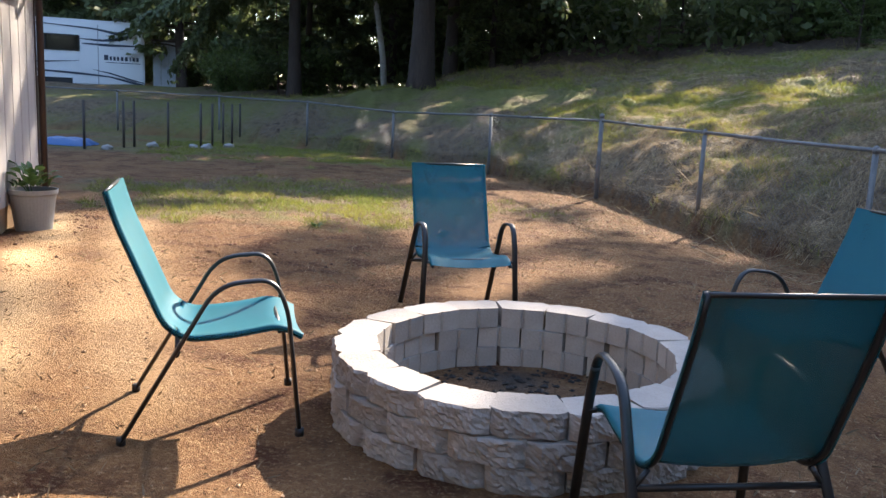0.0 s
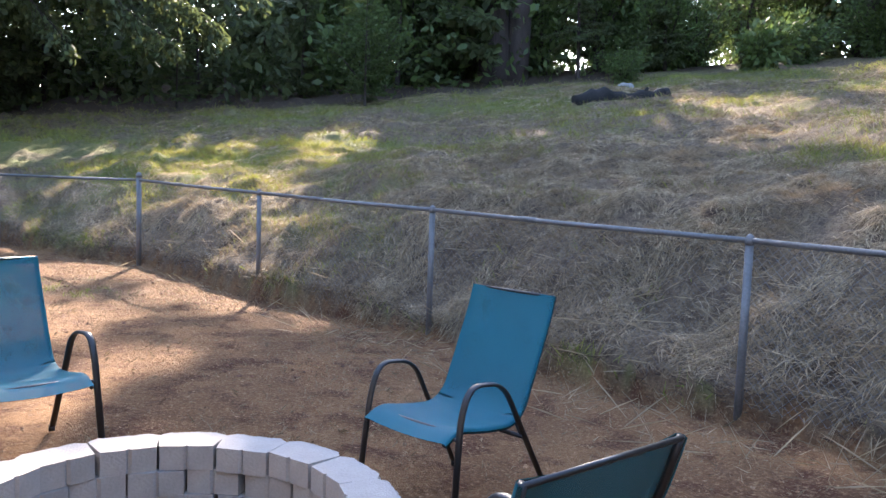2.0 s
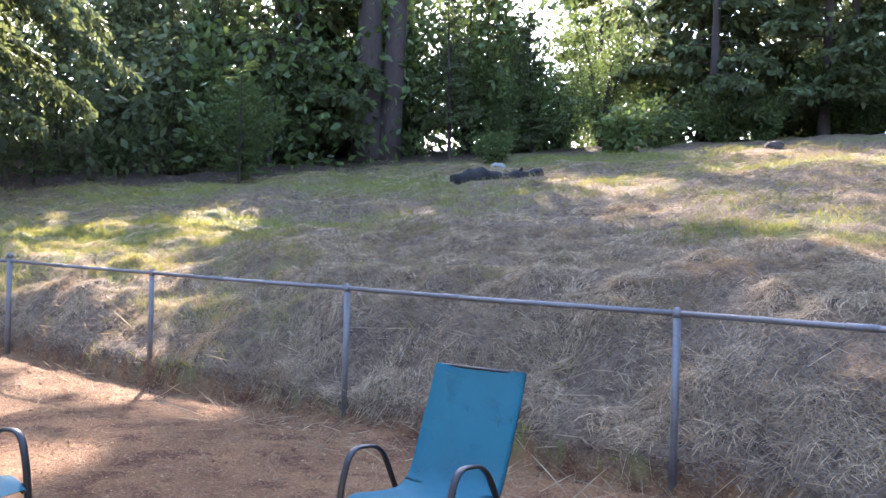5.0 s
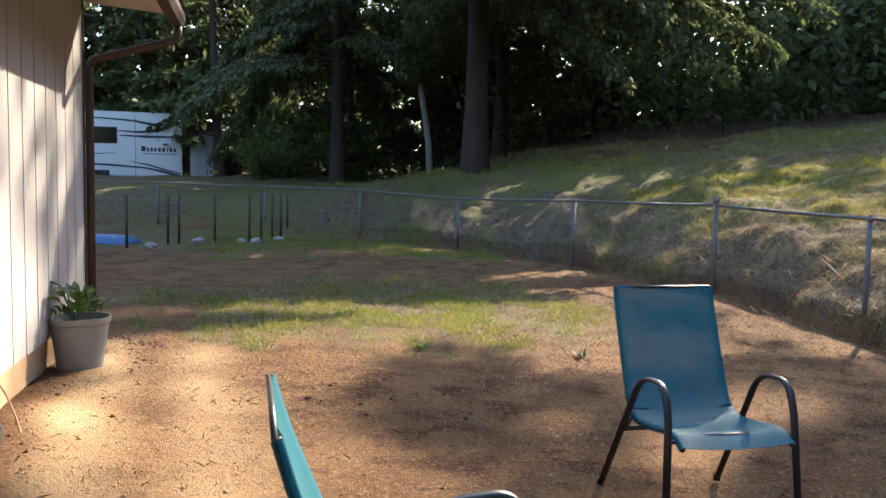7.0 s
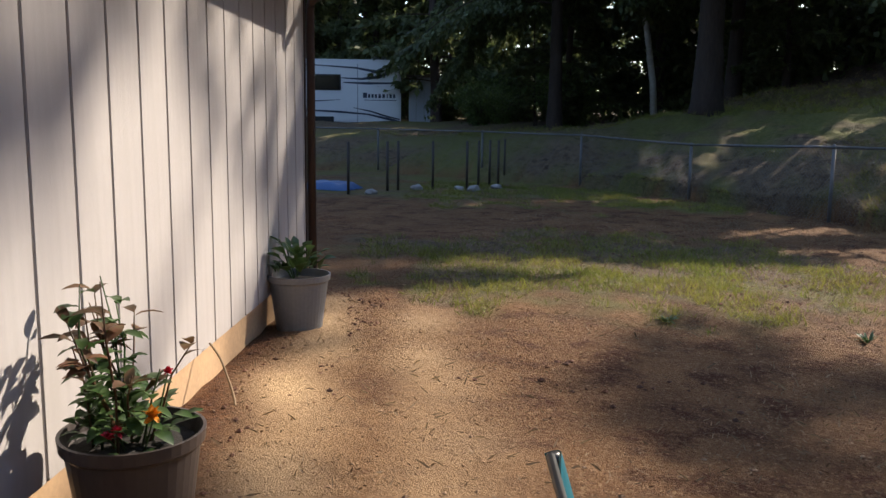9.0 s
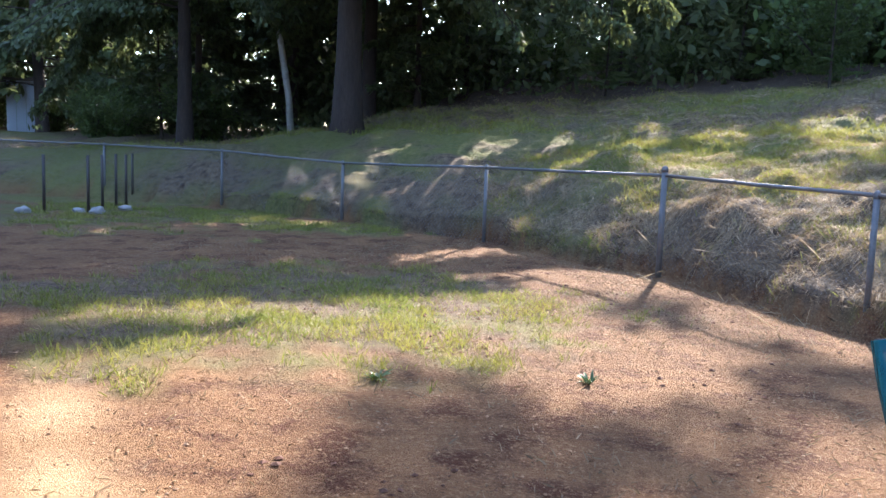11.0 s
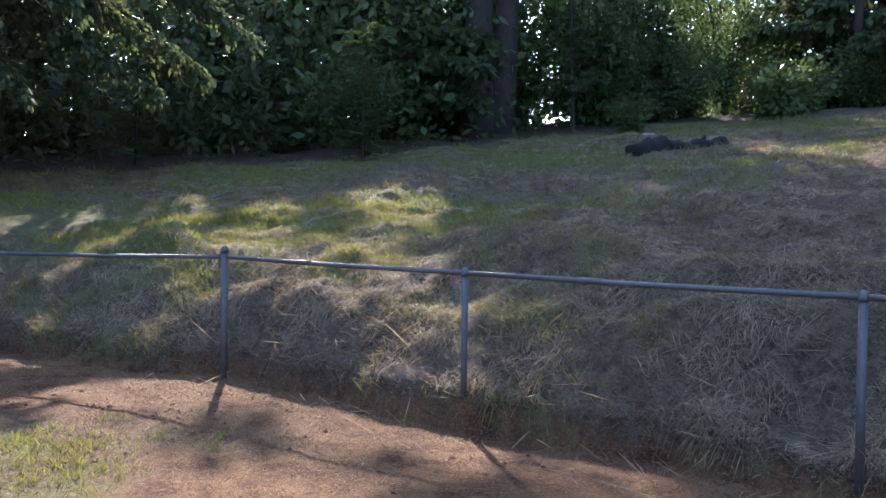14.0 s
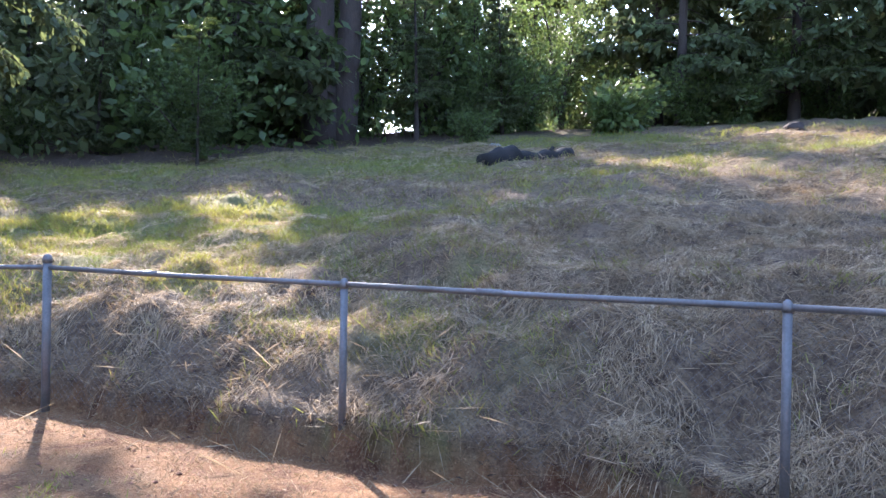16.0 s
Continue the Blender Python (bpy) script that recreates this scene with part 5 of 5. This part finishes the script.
blades("green_grass", X[g], Y[g], 0.10, 0.42, 0.006, "grass", 2, "green grass tufts growing through the straw", "grass")


def wisps(x, y, each, tall, width, mat, seed, label):
    """Bundles of straw lying one way, like mown swathes left on the slope."""
    rng = np.random.RandomState(seed)
    k = len(x)
    a = np.repeat(rng.normal(2.2, 0.9, k), each) + rng.normal(0, 0.45, k * each)
    px = np.repeat(x, each) + rng.normal(0, 0.06, k * each)
    py = np.repeat(y, each) + rng.normal(0, 0.06, k * each)
    root = np.stack([px, py, height(px, py) + rng.uniform(0.0, 0.045, k * each)], 1)
    ln = (tall * rng.uniform(0.5, 1.5, k * each))[:, None]
    ex, ey = px + np.cos(a) * ln[:, 0], py + np.sin(a) * ln[:, 0]
    end = np.stack([ex, ey, height(ex, ey) + rng.uniform(0.0, 0.05, k * each)], 1)
    side = unit(np.cross(end - root, rng.normal(0, 0.4, (k * each, 3)) + np.array([0, 0, 1.0]))) * (width * rng.uniform(0.5, 1.3, k * each))[:, None]
    mid = (root + end) / 2 + np.array([0, 0, 0.014])
    q = np.stack([root - side * 0.4, mid - side * 0.5, end, mid + side * 0.5], 1)
    return tagged(new("straw_swathe", quads_mesh("straw_swathe", q, mat)), label, "grass", kind="stuff")


X, Y = scatter(2.0, 8.5, 2.0, 17.0, 26000, lambda x, y: (bank(0.05, 4.5)(x, y) > 0.0) * np.clip(0.25 + 0.8 * wave(x, y, 3.4, 41) + 0.5 * wave(x, y, 9.0, 42), 0, 1))
wisps(X, Y, 13, 0.13, 0.006, "pale_straw", 21, "bleached mown straw lying in swathes on the bank")
X, Y = scatter(5.0, 24.0, 5.0, 24.0, 22000, lambda x, y: (bank(4.0, 18.0)(x, y) > 0.0) * np.clip(0.1 + 0.8 * wave(x, y, 1.6, 43) + 0.5 * wave(x, y, 5.0, 44), 0, 1))
wisps(X, Y, 9, 0.2, 0.011, "pale_straw", 22, "bleached mown straw higher on the hill")
X, Y = scatter(-12.0, 28.0, 5.0, 31.0, 520000, bank(4.5, 20.0))
k = rng.uniform(0, 1, len(X)) > 0.93 * forest_share(X, Y)
X, Y = X[k], Y[k]
g = rng.uniform(0, 1, len(X)) < green_share(X, Y)
blades("dry_grass", X[~g], Y[~g], 0.13, 0.72, 0.009, "straw", 3, "mown dry grass higher up the hill", "grass")
KX, KY = rng.normal(16.2, 0.9, 700), rng.normal(18.2, 0.8, 700)
wisps(np.concatenate([KX, KX[:350] * 0.9 + 3.5]), np.concatenate([KY, KY[:350] * 0.9 + 0.3]), 12, 0.22, 0.012, "pale_straw", 23, "heaped cut straw round the charred log")
blades("green_grass", X[g], Y[g], 0.13, 0.45, 0.009, "grass", 4, "green grass higher up the hill", "grass")
X, Y = scatter(-8.0, 3.5, 8.0, 22.0, 420000, lambda x, y: (fence_distance(x, y) < 0) * smooth(grass_share(x, y), 0.15, 0.9) * clump(x, y) * ((x - WALL_AT[0]) > -0.217 * (y - WALL_AT[1]) + 0.1))
g = rng.uniform(0, 1, len(X)) < 0.4 + 0.6 * green_share(X, Y)
blades("green_grass", X[g], Y[g], 0.07, 0.45, 0.006, "grass", 5, "short patchy green lawn in the yard", "grass")
blades("dry_grass", X[~g], Y[~g], 0.08, 0.75, 0.006, "straw", 6, "dry blades in the patchy lawn", "grass")
X, Y = scatter(-3.0, 5.0, 2.0, 22.0, 420000, lambda x, y: np.abs(fence_distance(x, y) + 0.16 * wave(x, y, 2.2, 3) + 0.10 * wave(x, y, 6.0, 4) + 0.01) < 0.05)
k = rng.uniform(0, 1, len(X)) < 0.35
blades("lip_grass", X[k], Y[k], 0.09, 0.6, 0.004, "straw", 11, "dry grass fringe hanging over the eroded edge", "grass")
# roots and sod whose dark colour also paints the undercut's shade
blades("lip_roots", X[~k], Y[~k], 0.09, 0.85, 0.005, "root", 13, "sod and roots along the eroded edge, darkened as undercut shade", "roots")
X, Y = scatter(-3.6, 4.6, 1.5, 16.0, 60000, lambda x, y: (fence_distance(x, y) < -0.02) * ((x - WALL_AT[0]) > -0.217 * (y - WALL_AT[1]) + 0.08) * (np.hypot(x - PIT[0], y - PIT[1]) > 0.95) * np.clip(0.4 + 0.6 * wave(x, y, 2.0, 34), 0.05, 1))
blades("straw_bits", X, Y, 0.06, 0.95, 0.007, "straw", 12, "bits of straw strewn over the soil", "litter")
X, Y = scatter(-1.0, 4.7, 4.0, 17.0, 70000, lambda x, y: (fence_distance(x, y) < 0.0) * (fence_distance(x, y) > -2.6) * np.clip(0.15 + 0.9 * wave(x, y, 2.3, 61) + 0.5 * wave(x, y, 7.0, 62), 0, 1) * np.clip(0.25 + 0.09 * (y - 4), 0, 1))
blades("dry_tuft", X, Y, 0.05, 0.72, 0.0055, "straw", 14, "sparse dead grass tufts on the soil by the fence", "grass")
# chips and needles strewn on the soil
X, Y = scatter(-3.6, 4.6, 1.5, 15.0, 260000, lambda x, y: (fence_distance(x, y) < -0.02) * ((x - WALL_AT[0]) > -0.217 * (y - WALL_AT[1]) + 0.08) * (np.hypot(x - PIT[0], y - PIT[1]) > 0.9) * (1 - 0.85 * path_share(x, y)) * np.clip(0.35 + 0.75 * wave(x, y, 3.0, 33), 0.04, 1))
blades("litter", X, Y, 0.024, 0.95, 0.008, "chip", 7, "bark chips and dry needles strewn on the soil", "litter")
X, Y = scatter(2.0, 6.2, 1.0, 14.0, 4200, lambda x, y: (fence_distance(x, y) < 1.2) * (fence_distance(x, y) > -0.9) * np.where(y < 9, 0.8, 0.3))
blades("straw_stalk", X, Y, 0.30, 0.90, 0.0055, "pale_straw", 8, "long straw stalks lying along the fence", "straw")


def clods(n, x0, x1, y0, y1, lo, hi, seed, mat, label, keep):
    """Small angular lumps of earth, too many to count."""
    r = np.random.RandomState(seed)
    x, y = r.uniform(x0, x1, n), r.uniform(y0, y1, n)
    k = keep(x, y)
    x, y = x[k], y[k]
    oct_v = np.array([[1, 0, 0], [0, 1, 0], [-1, 0, 0], [0, -1, 0], [0, 0, 0.45], [0, 0, -0.5]], float)
    oct_f = [(0, 1, 4), (1, 2, 4), (2, 3, 4), (3, 0, 4), (1, 0, 5), (2, 1, 5), (3, 2, 5), (0, 3, 5)]
    z = height(x, y)
    v, f = [], []
    for i in range(len(x)):
        s = lo + (hi - lo) * r.uniform() ** 3
        a = r.uniform(0, 6.28)
        p = oct_v * s * r.uniform(0.6, 1.25, (6, 1))
        p = np.stack([p[:, 0] * math.cos(a) - p[:, 1] * math.sin(a) + x[i], p[:, 0] * math.sin(a) + p[:, 1] * math.cos(a) + y[i], p[:, 2] + z[i] + s * 0.25], 1)
        o = len(v)
        v += [tuple(q) for q in p]
        f += [tuple(o + q for q in t) for t in oct_f]
    return tagged(raw("clods", v, f, mat), label, "clods", kind="stuff")


clods(9000, -3.6, 4.6, 1.5, 15.0, 0.003, 0.016, 5, "chip", "small clods and pebbles on the soil", lambda x, y: (fence_distance(x, y) < 0.0) & ((x - WALL_AT[0]) > -0.217 * (y - WALL_AT[1]) + 0.1) & (np.hypot(x - PIT[0], y - PIT[1]) > 0.92))
clods(900, PIT[0] - 0.7, PIT[0] + 0.7, PIT[1] - 0.7, PIT[1] + 0.7, 0.005, 0.03, 6, "log", "charred ash lumps inside the fire pit", lambda x, y: np.hypot(x - PIT[0], y - PIT[1]) < 0.66)
clods(5200, -4.2, -1.9, 3.0, 9.2, 0.004, 0.022, 15, "red_clod", "red-brown clods of dug earth along the house wall", lambda x, y: (x - WALL_AT[0] + 0.217 * (y - WALL_AT[1]) > 0.04) & (x - WALL_AT[0] + 0.217 * (y - WALL_AT[1]) + 0.15 * wave(x, y, 4.0, 46) < 0.62) & (path_share(x, y) < 0.4))
clods(2200, -2.2, 4.4, 6.5, 15.0, 0.006, 0.028, 16, "red_clod", "dark lumps of soil scattered over the yard", lambda x, y: (fence_distance(x, y) < -0.05) & (np.hypot(x - PIT[0], y - PIT[1]) > 1.0) & (wave(x, y, 1.7, 47) > 0.1))
weeds = [(0.32, 8.83), (-1.05, 8.83)]
for k, (x, y) in enumerate(weeds):
    spec = []
    for j in range(26):
        a = rr.uniform(0, 6.28)
        spec.append(((0.02 * math.cos(a), 0.02 * math.sin(a), 0.0), (math.cos(a), math.sin(a), rr.uniform(0.15, 1.2)), rr.uniform(0.05, 0.11), 0.018))
    ob = leaves("weed", spec, "pot_leaf", None)
    ob.location = (x, y, ground_at(x, y))
    tagged(ob, "small green weed growing in bare soil", "weed", "weeds")
